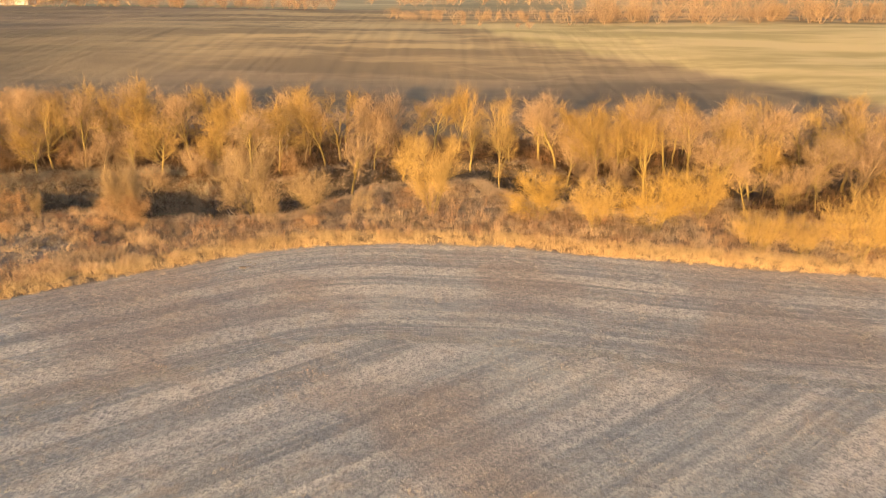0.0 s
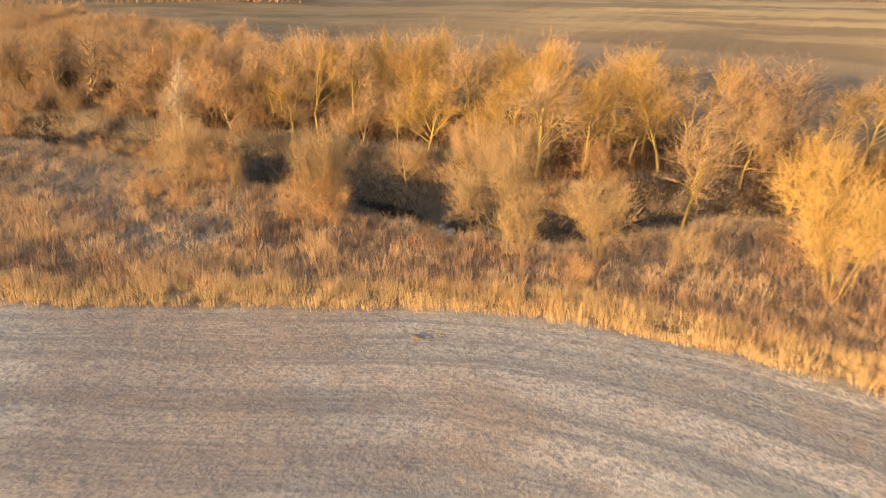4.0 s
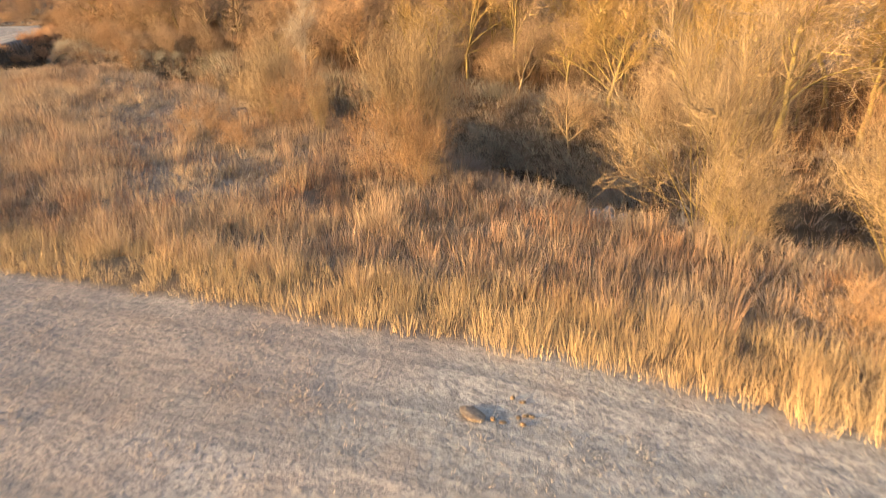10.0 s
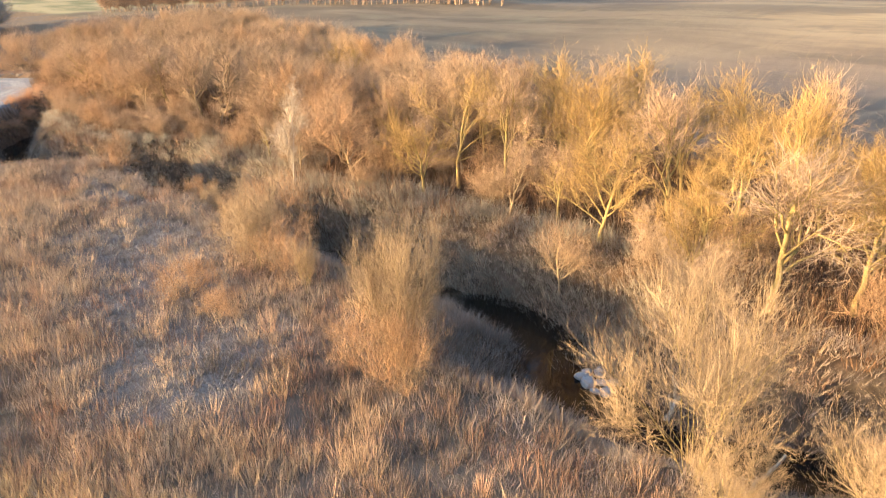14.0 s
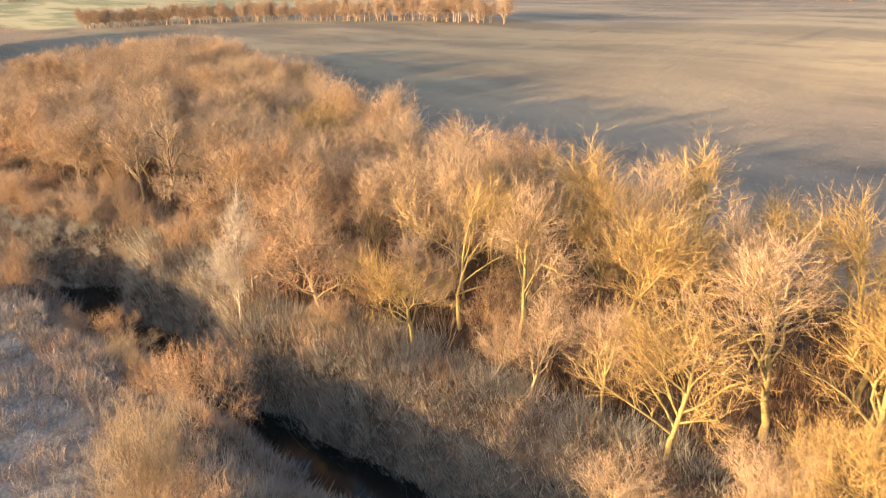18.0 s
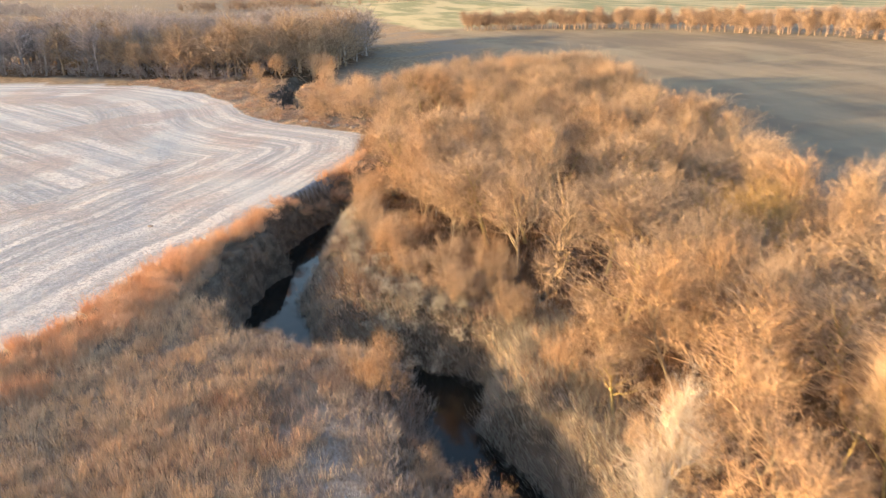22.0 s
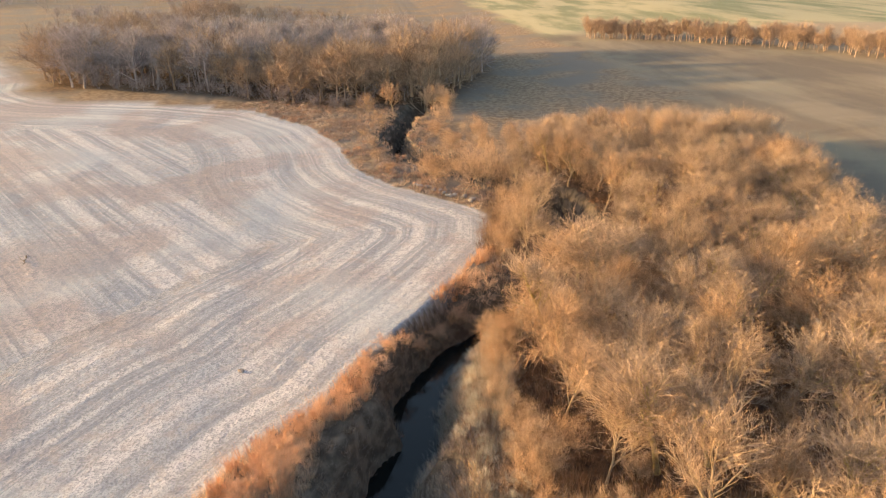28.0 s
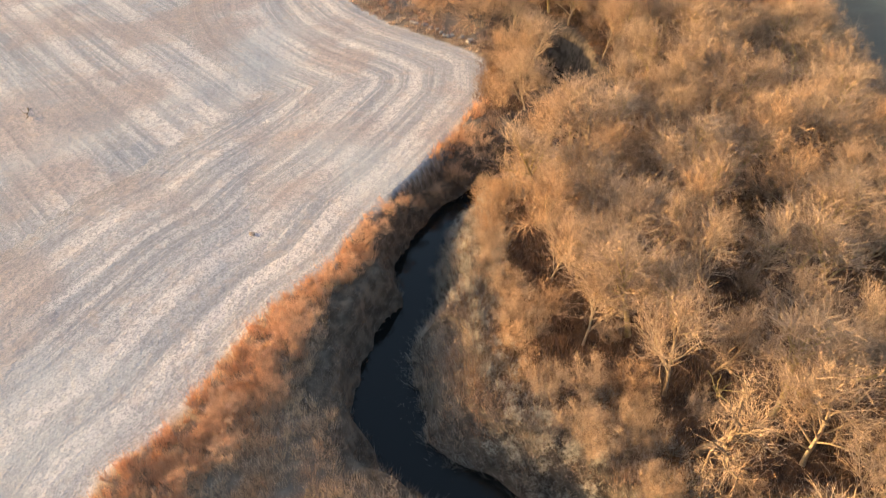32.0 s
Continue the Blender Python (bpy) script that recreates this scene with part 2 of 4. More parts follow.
def rough(x, y, size):
    """Smooth value noise, -1 to 1, with lumps of that size."""
    u, v = x / size, y / size
    i, j = np.floor(u).astype(int), np.floor(v).astype(int)
    f, g = u - i, v - j
    f, g = f * f * (3 - 2 * f), g * g * (3 - 2 * g)
    a = LATTICE[i % 256, j % 256] * (1 - f) + LATTICE[(i + 1) % 256, j % 256] * f
    b = LATTICE[i % 256, (j + 1) % 256] * (1 - f) + LATTICE[(i + 1) % 256, (j + 1) % 256] * f
    return 2 * (a * (1 - g) + b * g) - 1


def land(x, y):
    """Height of the ground, with the distance to the creek's middle and that middle's x."""
    x, y = np.asarray(x, float), np.asarray(y, float)
    z = -0.8 + 0.012 * np.clip(-x - 10, 0, 200) + 0.03 * np.clip(y - 60, 0, 50)
    z = z + 0.075 * np.clip(y - 110, 0, 140) + 0.02 * np.clip(y - 250, 0, 150)
    back = step(y, 128, 175)
    z = z + back * (1.1 * rough(x + 20, y, 75) + 0.35 * rough(x, y + 60, 24))
    far = step(np.hypot(x + 60, y - 80), 350, 900)
    z = z + far * (3.0 * rough(x, y, 420) + 2.0)
    field = step(signed(x, y, EDGE), -1.5, 1.5)
    z = z + 0.10 * rough(x, y, 7) + (1 - field) * (0.16 * rough(x + 40, y, 2.6) + 0.10 * rough(x, y + 9, 1.3))
    d, side, cx = to_line(x, y, CREEK)
    hw = np.interp(cx, *zip(*HALF)) + 0.5 * rough(x, y, 2.4) + 0.75 * rough(x, y, 4.5)
    south = side < 0
    north = np.interp(cx, [-230, -190, -140, -118, -112, -105, -100, -85, -70, -60, -48, -38, -28, 0], [2.4, 3.0, 4.2, 4.0, 6.5, 6.5, 3.8, 3.6, 2.6, 4.5, 6.5, 6.5, 4.5, 5.0])
    bank = np.where(south, np.interp(cx, [-200, -170, -140, -97, -90, -60, -48, -38, -28, -15], [2.4, 3.8, 3.0, 3.0, 3.8, 4.0, 8.5, 8.0, 4.6, 4.0]) + 0.9 * rough(x, y, 6) + 1.5 * rough(x + 5, y, 3.6) * (cx < -95), north * (1 + 0.25 * rough(x, y, 6)))
    t = step(d, hw, hw + bank)
    cut = np.where(south & (cx < -15), np.clip((d - hw) / bank, 0, 1) ** 0.85, t)
    cut = 1 - (1 - cut) * step(x, -262, -244) * step(-x, -130, -90)
    cut = np.maximum(cut, step(signed(x, y, EDGE), -1.6, 0.2) * (cx < -90))
    z = (WATER_Z - 0.7) * (1 - cut) + z * cut + (1 - far) * 0.25 * rough(x, y, 1.8) * (cut > 0.05) * (cut < 0.95)
    return z, d, cx, hw


def ground_z(x, y):
    return float(land(np.array([x]), np.array([y]))[0][0])


def spread(lo, hi, pitch, far_lo, far_hi, grow=1.13):
    c = list(np.arange(lo, hi, pitch))
    s, v = pitch, c[-1]
    while v < far_hi:
        s *= grow
        v += s
        c.append(v)
    s, v = pitch, c[0]
    while v > far_lo:
        s *= grow
        v -= s
        c.insert(0, v)
    return np.array(c)


def mesh_of(name, verts, faces, mats, smooth=False):
    """One mesh from arrays of corners and of triangles or quads."""
    me = bpy.data.meshes.new(name)
    verts, faces = np.asarray(verts, np.float32), np.asarray(faces, np.int32)
    k = faces.shape[1]
    me.vertices.add(len(verts))
    me.vertices.foreach_set("co", verts.ravel())
    me.loops.add(faces.size)
    me.loops.foreach_set("vertex_index", faces.ravel())
    me.polygons.add(len(faces))
    me.polygons.foreach_set("loop_start", np.arange(0, faces.size, k, dtype=np.int32))
    me.polygons.foreach_set("use_smooth", np.full(len(faces), smooth))
    me.update(calc_edges=True)
    for m in mats:
        me.materials.append(m)
    return me


DIP = [(-82, 79.5), (-72, 78.5), (-62, 74.5), (-54, 71.5), (-45, 70.8)]


def hollow(x, y):
    d = to_line(x, y, DIP)[0]
    return 0.8 * step(1.05 - d / 6.2 + 0.45 * rough(x, y, 5) + 0.4 * rough(x, y, 1.5), 0, 0.7)


# ---- ground ----
gx, gy = spread(-212, 62, 0.62, -4300, 4300), spread(24, 128, 0.62, -4300, 4300)
X, Y = np.meshgrid(gx, gy, indexing="ij")
Z, DC, _, HW = land(X, Y)
nx, ny = X.shape
idx = np.arange(nx * ny).reshape(nx, ny)
quads = np.stack([idx[:-1, :-1], idx[1:, :-1], idx[1:, 1:], idx[:-1, 1:]], -1).reshape(-1, 4)
ED = signed(X, Y, EDGE)
wob = 1.2 * rough(X, Y, 5) + 0.6 * rough(X, Y, 1.7)
layers = {
    "field": step(ED + 0.35 * wob, -0.4, 0.5),
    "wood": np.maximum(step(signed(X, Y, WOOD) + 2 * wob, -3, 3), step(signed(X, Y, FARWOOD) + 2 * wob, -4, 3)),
    "bank": (1 - step(DC - HW + 0.7 * wob, 3.0, 6.5)) * step(X, -262, -244) * step(-X, -130, -90),
    "meadow": step(-ED, -1, 1) * (1 - step(Y - np.interp(X, [-205, -140, -60, 80], [150, 138, 124, 114]) + 4 * wob, -3, 4)),
    "green": step(-X + 0.30 * (Y - 150) + 2 * wob, 384, 396) * step(Y, 60, 75),
    "gold": step(signed(X, Y, GREEN_EAST) + 3 * wob, -4, 4),
    "fallow": step(-X + 0.25 * (Y - 150) + 8 * rough(X, Y, 30), 70, 150) * (1 - step(Y, 235, 260)),
    # where the far rise catches low sun, painted as golden soil
    "sunlit_ridge": step(Y + 0.12 * X + 14 * rough(X, Y, 60), 165, 235) * (1 - step(Y, 380, 395)) * step(X, -150, -50),
    "pale": step(Y, 395, 410) + step(-Y + 0.4 * wob, -50, -20) * step(-X, 440, 480),
}
head = np.interp(X, [-100, -60], [29, 21])
turned = step(ED + 2.0 * rough(X, Y, 30), head - 0.4, head + 0.4)
ca, sa = math.cos(radians(37)), math.sin(radians(37))
layers["across"] = ED * (1 - turned) + turned * (-sa * X + ca * Y + 200)
layers["along"] = (1 - turned) * (X - 0.3 * Y) + turned * (ca * X + sa * Y)
layers["far_off"] = step(np.hypot(X + 60, Y - 80) + 6 * wob, 455, 470)
layers["hollow"] = hollow(X, Y)
me = mesh_of("ground", np.stack([X, Y, Z], -1).reshape(-1, 3), quads, [], True)
for key, v in layers.items():
    a = me.attributes.new(key, "FLOAT", "POINT")
    a.data.foreach_set("value", np.asarray(v, np.float32).ravel())

n = Nodes("open_country")
ac, al = n.attr("across"), n.attr("along")
row = n.noise(1.0, 3, n.vec(n.math("MULTIPLY", ac, 0.75), n.math("MULTIPLY", al, 0.012), 3.0), 0.6)
row2 = n.noise(1.0, 4, n.vec(n.math("MULTIPLY", ac, 1.9), n.math("MULTIPLY", al, 0.05), 9.0), 0.6)
wide = n.noise(0.045, 4)
fine = n.noise(5.0, 6, None, 0.7)
mid = n.noise(0.9, 5)
swath = n.noise(1.0, 2, n.vec(n.math("MULTIPLY", ac, 0.36), n.math("MULTIPLY", al, 0.007), 21.0), 0.5)
stubble = n.mix(n.span(row, 0.34, 0.64), (0.262, 0.272, 0.292), (0.377, 0.382, 0.395))
stubble = n.mix(n.math("MULTIPLY", n.span(swath, 0.47, 0.60), 0.9), stubble, (0.573, 0.537, 0.520))
stubble = n.mix(n.math("MULTIPLY", n.span(row2, 0.50, 0.62), 0.55), stubble, (0.554, 0.517, 0.504))
stubble = n.mix(n.math("MULTIPLY", n.span(wide, 0.46, 0.58), 0.6), stubble, (0.320, 0.251, 0.224))
stubble = n.mix(n.span(fine, 0.45, 0.62, 0.0, 0.72), stubble, (0.187, 0.186, 0.192))
stubble = n.mix(n.math("MULTIPLY", n.span(n.noise(1.7, 4), 0.47, 0.64), 0.45), stubble, (0.191, 0.195, 0.207))
stubble = n.mix(n.math("MULTIPLY", n.span(n.noise(0.5, 5), 0.52, 0.66), 0.28), stubble, (0.414, 0.329, 0.272))
stubble = n.mix(n.math("MULTIPLY", n.span(n.noise(0.03, 3), 0.5, 0.66), 0.45), stubble, (0.402, 0.425, 0.432))
turf = n.mix(n.span(mid, 0.35, 0.65), (0.17, 0.115, 0.072), (0.28, 0.205, 0.13))
turf = n.mix(n.span(wide, 0.40, 0.60), turf, (0.18, 0.15, 0.12))
# Leaf litter, with the shade under the trees put into its colour.
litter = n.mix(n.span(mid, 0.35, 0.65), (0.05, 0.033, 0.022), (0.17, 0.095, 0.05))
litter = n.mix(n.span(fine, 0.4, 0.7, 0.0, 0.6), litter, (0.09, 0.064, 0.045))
# Dark mud, kept near black so the bank's shade is in the colour.
mud = n.mix(n.span(mid, 0.35, 0.65), (0.06, 0.048, 0.038), (0.13, 0.105, 0.08))
pos = n.place()
stretch = n.t.nodes.new("ShaderNodeMapping")
n.t.links.new(pos, stretch.inputs[0])
stretch.inputs["Rotation"].default_value = (0, 0, radians(-28))
stretch.inputs["Scale"].default_value = (0.012, 0.05, 0.01)
streak = n.noise(1.0, 5, stretch.outputs[0], 0.6)
soil = n.mix(n.span(streak, 0.38, 0.62), (0.17, 0.138, 0.11), (0.245, 0.195, 0.15))
# Warm patches imitate grazing sun on the slopes, mixed into the soil colour.
soil = n.mix(n.math("MULTIPLY", n.span(n.noise(0.013, 4), 0.47, 0.66), 0.75), soil, (0.36, 0.28, 0.18))
green = n.mix(n.span(streak, 0.4, 0.6), (0.20, 0.20, 0.11), (0.37, 0.32, 0.19))
level = n.noise(0.0075, 3)
terrace = n.math("ABSOLUTE", n.math("SUBTRACT", n.math("FRACT", n.math("MULTIPLY", level, 6.0)), 0.5))
soil = n.mix(n.math("MULTIPLY", n.span(terrace, 0.04, 0.0), 0.15), soil, (0.52, 0.42, 0.26))
pale = n.mix(n.span(n.noise(0.006, 4), 0.42, 0.58), (0.48, 0.40, 0.25), (0.24, 0.22, 0.15))
cells = n.t.nodes.new("ShaderNodeTexVoronoi")
cells.distance = "CHEBYCHEV"
cells.inputs["Scale"].default_value = 0.0035
cells.inputs["Randomness"].default_value = 0.8
n.t.links.new(n.place(), cells.inputs["Vector"])
tone = n.t.nodes.new("ShaderNodeSeparateColor")
n.t.links.new(cells.outputs["Color"], tone.inputs[0])
patch = n.mix(n.span(tone.outputs[0], 0.2, 0.8), (0.22, 0.21, 0.15), (0.44, 0.38, 0.27))
patch = n.mix(n.span(tone.outputs[1], 0.72, 0.76), patch, (0.50, 0.50, 0.48))
patch = n.mix(n.span(tone.outputs[2], 0.70, 0.74), patch, (0.22, 0.26, 0.14))
patch = n.mix(n.math("MULTIPLY", n.span(streak, 0.4, 0.6), 0.35), patch, (0.34, 0.30, 0.20))
c = soil
golden = n.mix(n.span(streak, 0.4, 0.6), (0.40, 0.33, 0.17), (0.58, 0.47, 0.26))
fallow = n.mix(n.span(streak, 0.4, 0.62), (0.150, 0.125, 0.095), (0.23, 0.19, 0.135))
fallow = n.mix(n.math("MULTIPLY", n.span(n.noise(0.05, 5), 0.5, 0.7), 0.45), fallow, (0.25, 0.225, 0.155))
# The ridge's golden tone is sunlight put into the soil colour.
for key, col in (("fallow", fallow), ("sunlit_ridge", n.mix(n.span(streak, 0.42, 0.6), (0.25, 0.195, 0.13), (0.46, 0.355, 0.21))), ("gold", golden), ("far_off", patch), ("pale", n.mix(0.5, pale, patch)), ("green", green), ("meadow", turf), ("hollow", n.mix(n.span(fine, 0.35, 0.65), (0.15, 0.13, 0.12), (0.30, 0.28, 0.27))), ("wood", litter), ("bank", mud), ("field", stubble)):
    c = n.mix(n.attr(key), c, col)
lumps = n.math("ADD", n.math("MULTIPLY", fine, 0.6), n.math("ADD", mid, n.math("MULTIPLY", row2, 0.5)))
n.bump(lumps, 0.9, 0.16)
me.materials.append(n.done(c, 0.95, 0.1))
ground = tagged(new("ground", me), "farmland with frosty stubble, dry meadow, leaf litter and a creek bed", "ground", kind="structure")

# water: one level sheet that shows only where the creek is cut below it
wv = np.array([(x, y, WATER_Z) for x in (-255, 100) for y in (62, 125)], float)
wf = np.array([(0, 2, 3, 1)])
n = Nodes("creek_water")
n.bump(n.noise(1.2, 3), 0.06, 0.05)
n.b.inputs["IOR"].default_value = 1.33
water = tagged(new("water", mesh_of("water", wv, wf, [n.done((0.006, 0.007, 0.007), 0.05, 0.4)])), "dark still creek water between grassy banks", "creek", kind="structure")


# ---- grass and brush, as stuff ----
def blades(name, xy, tall, wide_, count, lean, mat, label, seed, jitter=0.22, category="grass"):
    """Tufts of dry blades at xy, joined into one mesh."""
    r = np.random.RandomState(seed)
    z = land(xy[:, 0], xy[:, 1])[0]
    m = len(xy)
    own = tall * (0.45 + 0.95 * r.rand(m) ** 1.3)
    base = np.repeat(np.c_[xy, z - 0.05], count, 0)
    own = np.repeat(own, count) * (0.6 + 0.5 * r.rand(m * count))
    a = r.rand(m * count) * 2 * math.pi
    q = jitter * np.sqrt(r.rand(m * count))
    base[:, 0] += q * np.cos(a)
    base[:, 1] += q * np.sin(a)
    off = own[:, None] * np.c_[np.cos(a), np.sin(a)] * (lean * (0.3 + r.rand(m * count)))[:, None]
    tip = base + np.c_[off, own]
    b = r.rand(m * count) * math.pi
    sidev = np.c_[np.cos(b), np.sin(b), np.zeros(m * count)] * (wide_ * (0.6 + 0.8 * r.rand(m * count)))[:, None] / 2
    v = np.stack([base - sidev, base + sidev, tip], 1).reshape(-1, 3)
    f = np.arange(m * count * 3).reshape(-1, 3)
    me_ = mesh_of(name, v, f, [mat])
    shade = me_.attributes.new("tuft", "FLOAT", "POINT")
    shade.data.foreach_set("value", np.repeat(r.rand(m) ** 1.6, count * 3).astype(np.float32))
    return tagged(new(name, me_), label, category, kind="stuff")


def scatter(x0, x1, y0, y1, per, seed):
    r = np.random.RandomState(seed)
    m = int((x1 - x0) * (y1 - y0) * per)
    return np.c_[x0 + (x1 - x0) * r.rand(m), y0 + (y1 - y0) * r.rand(m)]


def keep(xy, rule, seed=0):
    """The points of xy at which rule, a chance from 0 to 1, comes true."""
    ed = signed(xy[:, 0], xy[:, 1], EDGE)
    z, d, cx, hw_ = land(xy[:, 0], xy[:, 1])
    wd = signed(xy[:, 0], xy[:, 1], WOOD)
    chance = rule(xy[:, 0], xy[:, 1], ed, d - hw_, wd)
    return xy[np.random.RandomState(seed + 77).rand(len(xy)) < chance]


def swathes(x, y, e):
    """Bands of straw that follow the way the field was driven."""
    h = np.interp(x, [-100, -60], [29, 21])
    inner = e > h
    u = np.where(inner, -sa * x + ca * y + 200, e)
    v = np.where(inner, ca * x + sa * y, x - 0.3 * y)
    return 0.2 + 0.8 * step(rough(u * 0.55 + 0.02 * v, v * 0.012, 1.0) + 0.5 * rough(u * 1.5, v * 0.05, 1.0), -0.35, 0.5)


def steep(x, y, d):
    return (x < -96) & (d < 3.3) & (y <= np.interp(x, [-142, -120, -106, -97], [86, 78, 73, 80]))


near = scatter(-150, 62, 46, 108, 6.0, 11)
edge_gold = keep(scatter(-150, 62, 46, 92, 11.0, 12), lambda x, y, e, d, w: (e < 0.3) * (e > -3.6) * (d > 1) * step(x, -104, -92) * (0.55 + 0.45 * step(rough(x, y, 3), -0.5, 0.4)), 1)
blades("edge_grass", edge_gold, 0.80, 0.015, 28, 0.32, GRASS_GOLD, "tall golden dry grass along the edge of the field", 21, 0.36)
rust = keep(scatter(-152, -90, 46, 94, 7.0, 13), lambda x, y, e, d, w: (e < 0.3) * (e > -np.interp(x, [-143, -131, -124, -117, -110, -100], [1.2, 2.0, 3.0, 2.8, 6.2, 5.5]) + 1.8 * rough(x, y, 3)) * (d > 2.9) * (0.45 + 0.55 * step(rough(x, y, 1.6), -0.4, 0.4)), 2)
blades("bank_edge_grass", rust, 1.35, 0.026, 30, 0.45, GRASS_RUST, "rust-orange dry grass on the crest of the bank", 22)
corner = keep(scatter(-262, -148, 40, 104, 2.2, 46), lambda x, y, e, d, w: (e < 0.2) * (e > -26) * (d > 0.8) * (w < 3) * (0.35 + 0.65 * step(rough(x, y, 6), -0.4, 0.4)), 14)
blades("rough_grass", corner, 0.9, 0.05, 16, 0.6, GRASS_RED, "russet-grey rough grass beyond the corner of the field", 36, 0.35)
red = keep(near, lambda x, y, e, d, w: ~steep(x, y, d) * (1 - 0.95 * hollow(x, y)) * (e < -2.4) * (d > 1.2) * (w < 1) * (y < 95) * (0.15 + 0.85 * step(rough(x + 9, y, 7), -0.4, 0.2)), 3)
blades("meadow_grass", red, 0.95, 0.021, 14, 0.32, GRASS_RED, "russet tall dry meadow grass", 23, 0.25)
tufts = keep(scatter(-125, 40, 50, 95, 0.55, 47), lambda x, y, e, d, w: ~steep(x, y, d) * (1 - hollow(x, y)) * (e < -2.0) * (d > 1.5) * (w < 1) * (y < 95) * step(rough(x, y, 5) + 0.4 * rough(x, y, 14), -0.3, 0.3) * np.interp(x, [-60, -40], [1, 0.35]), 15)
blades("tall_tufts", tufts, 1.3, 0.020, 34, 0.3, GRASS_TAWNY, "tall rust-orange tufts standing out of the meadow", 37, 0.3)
# Short grey blades along the DIP line.
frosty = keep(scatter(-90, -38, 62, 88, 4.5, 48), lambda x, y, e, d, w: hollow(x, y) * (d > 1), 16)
blades("frosted_grass", frosty, 0.5, 0.03, 20, 0.8, GRASS_HOLLOW, "short grey grass in the hollow of the meadow", 38, 0.3)
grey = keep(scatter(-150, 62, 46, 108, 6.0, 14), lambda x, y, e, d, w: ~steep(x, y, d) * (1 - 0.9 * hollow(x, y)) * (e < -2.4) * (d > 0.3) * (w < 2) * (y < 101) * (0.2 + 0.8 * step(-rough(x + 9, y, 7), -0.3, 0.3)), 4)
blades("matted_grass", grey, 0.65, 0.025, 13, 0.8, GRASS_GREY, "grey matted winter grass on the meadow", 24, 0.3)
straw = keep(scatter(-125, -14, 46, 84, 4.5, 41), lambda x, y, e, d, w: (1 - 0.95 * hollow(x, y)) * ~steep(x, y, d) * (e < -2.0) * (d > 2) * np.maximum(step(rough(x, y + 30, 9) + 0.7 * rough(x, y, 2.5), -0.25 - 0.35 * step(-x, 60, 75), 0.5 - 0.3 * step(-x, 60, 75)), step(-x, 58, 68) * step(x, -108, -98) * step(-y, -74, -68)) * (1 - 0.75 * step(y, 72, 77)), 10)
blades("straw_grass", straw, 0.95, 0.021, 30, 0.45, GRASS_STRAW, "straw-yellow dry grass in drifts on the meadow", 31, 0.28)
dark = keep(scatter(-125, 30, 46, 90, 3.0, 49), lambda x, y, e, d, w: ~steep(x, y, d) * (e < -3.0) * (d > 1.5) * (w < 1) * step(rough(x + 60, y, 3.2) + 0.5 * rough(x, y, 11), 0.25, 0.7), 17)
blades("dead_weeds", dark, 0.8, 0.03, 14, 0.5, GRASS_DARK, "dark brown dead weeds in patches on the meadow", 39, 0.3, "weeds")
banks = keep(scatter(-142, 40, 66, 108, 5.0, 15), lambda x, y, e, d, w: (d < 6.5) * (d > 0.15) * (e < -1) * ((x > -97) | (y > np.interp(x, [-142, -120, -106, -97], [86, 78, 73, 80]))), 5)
# Dead weeds only on this face, their dark colour standing in for its shade.
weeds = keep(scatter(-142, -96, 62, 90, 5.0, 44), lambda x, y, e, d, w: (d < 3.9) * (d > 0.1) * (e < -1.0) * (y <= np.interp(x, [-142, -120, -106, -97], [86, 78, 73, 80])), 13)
blades("bank_weeds", weeds, 0.55, 0.034, 16, 0.8, GRASS_DARK, "dead weeds on the steep bank, darkened to hold its shade", 34, 0.3)
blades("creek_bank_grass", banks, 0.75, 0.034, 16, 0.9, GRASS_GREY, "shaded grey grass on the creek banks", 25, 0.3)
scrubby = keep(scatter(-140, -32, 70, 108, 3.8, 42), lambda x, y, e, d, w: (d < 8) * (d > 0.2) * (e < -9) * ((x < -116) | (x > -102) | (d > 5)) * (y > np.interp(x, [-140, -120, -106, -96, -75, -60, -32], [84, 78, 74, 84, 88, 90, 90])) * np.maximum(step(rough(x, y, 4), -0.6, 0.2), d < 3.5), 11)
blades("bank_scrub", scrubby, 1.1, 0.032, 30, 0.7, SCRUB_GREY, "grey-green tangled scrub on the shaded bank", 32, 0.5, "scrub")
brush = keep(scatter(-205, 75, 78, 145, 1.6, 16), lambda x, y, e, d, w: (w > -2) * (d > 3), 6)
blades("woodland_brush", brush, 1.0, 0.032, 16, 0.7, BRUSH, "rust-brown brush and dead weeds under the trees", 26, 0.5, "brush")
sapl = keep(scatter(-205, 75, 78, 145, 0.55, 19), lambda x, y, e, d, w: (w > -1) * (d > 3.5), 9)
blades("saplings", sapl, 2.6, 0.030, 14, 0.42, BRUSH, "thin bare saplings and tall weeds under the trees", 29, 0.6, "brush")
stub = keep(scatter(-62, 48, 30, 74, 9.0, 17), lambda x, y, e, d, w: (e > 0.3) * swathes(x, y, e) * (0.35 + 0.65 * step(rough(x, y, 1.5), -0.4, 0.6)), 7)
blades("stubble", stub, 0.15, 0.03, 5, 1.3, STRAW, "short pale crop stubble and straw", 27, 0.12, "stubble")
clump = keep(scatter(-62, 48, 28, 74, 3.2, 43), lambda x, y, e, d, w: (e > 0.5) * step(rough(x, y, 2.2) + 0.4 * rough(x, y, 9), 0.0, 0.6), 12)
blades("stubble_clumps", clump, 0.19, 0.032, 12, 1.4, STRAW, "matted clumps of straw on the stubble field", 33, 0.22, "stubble")
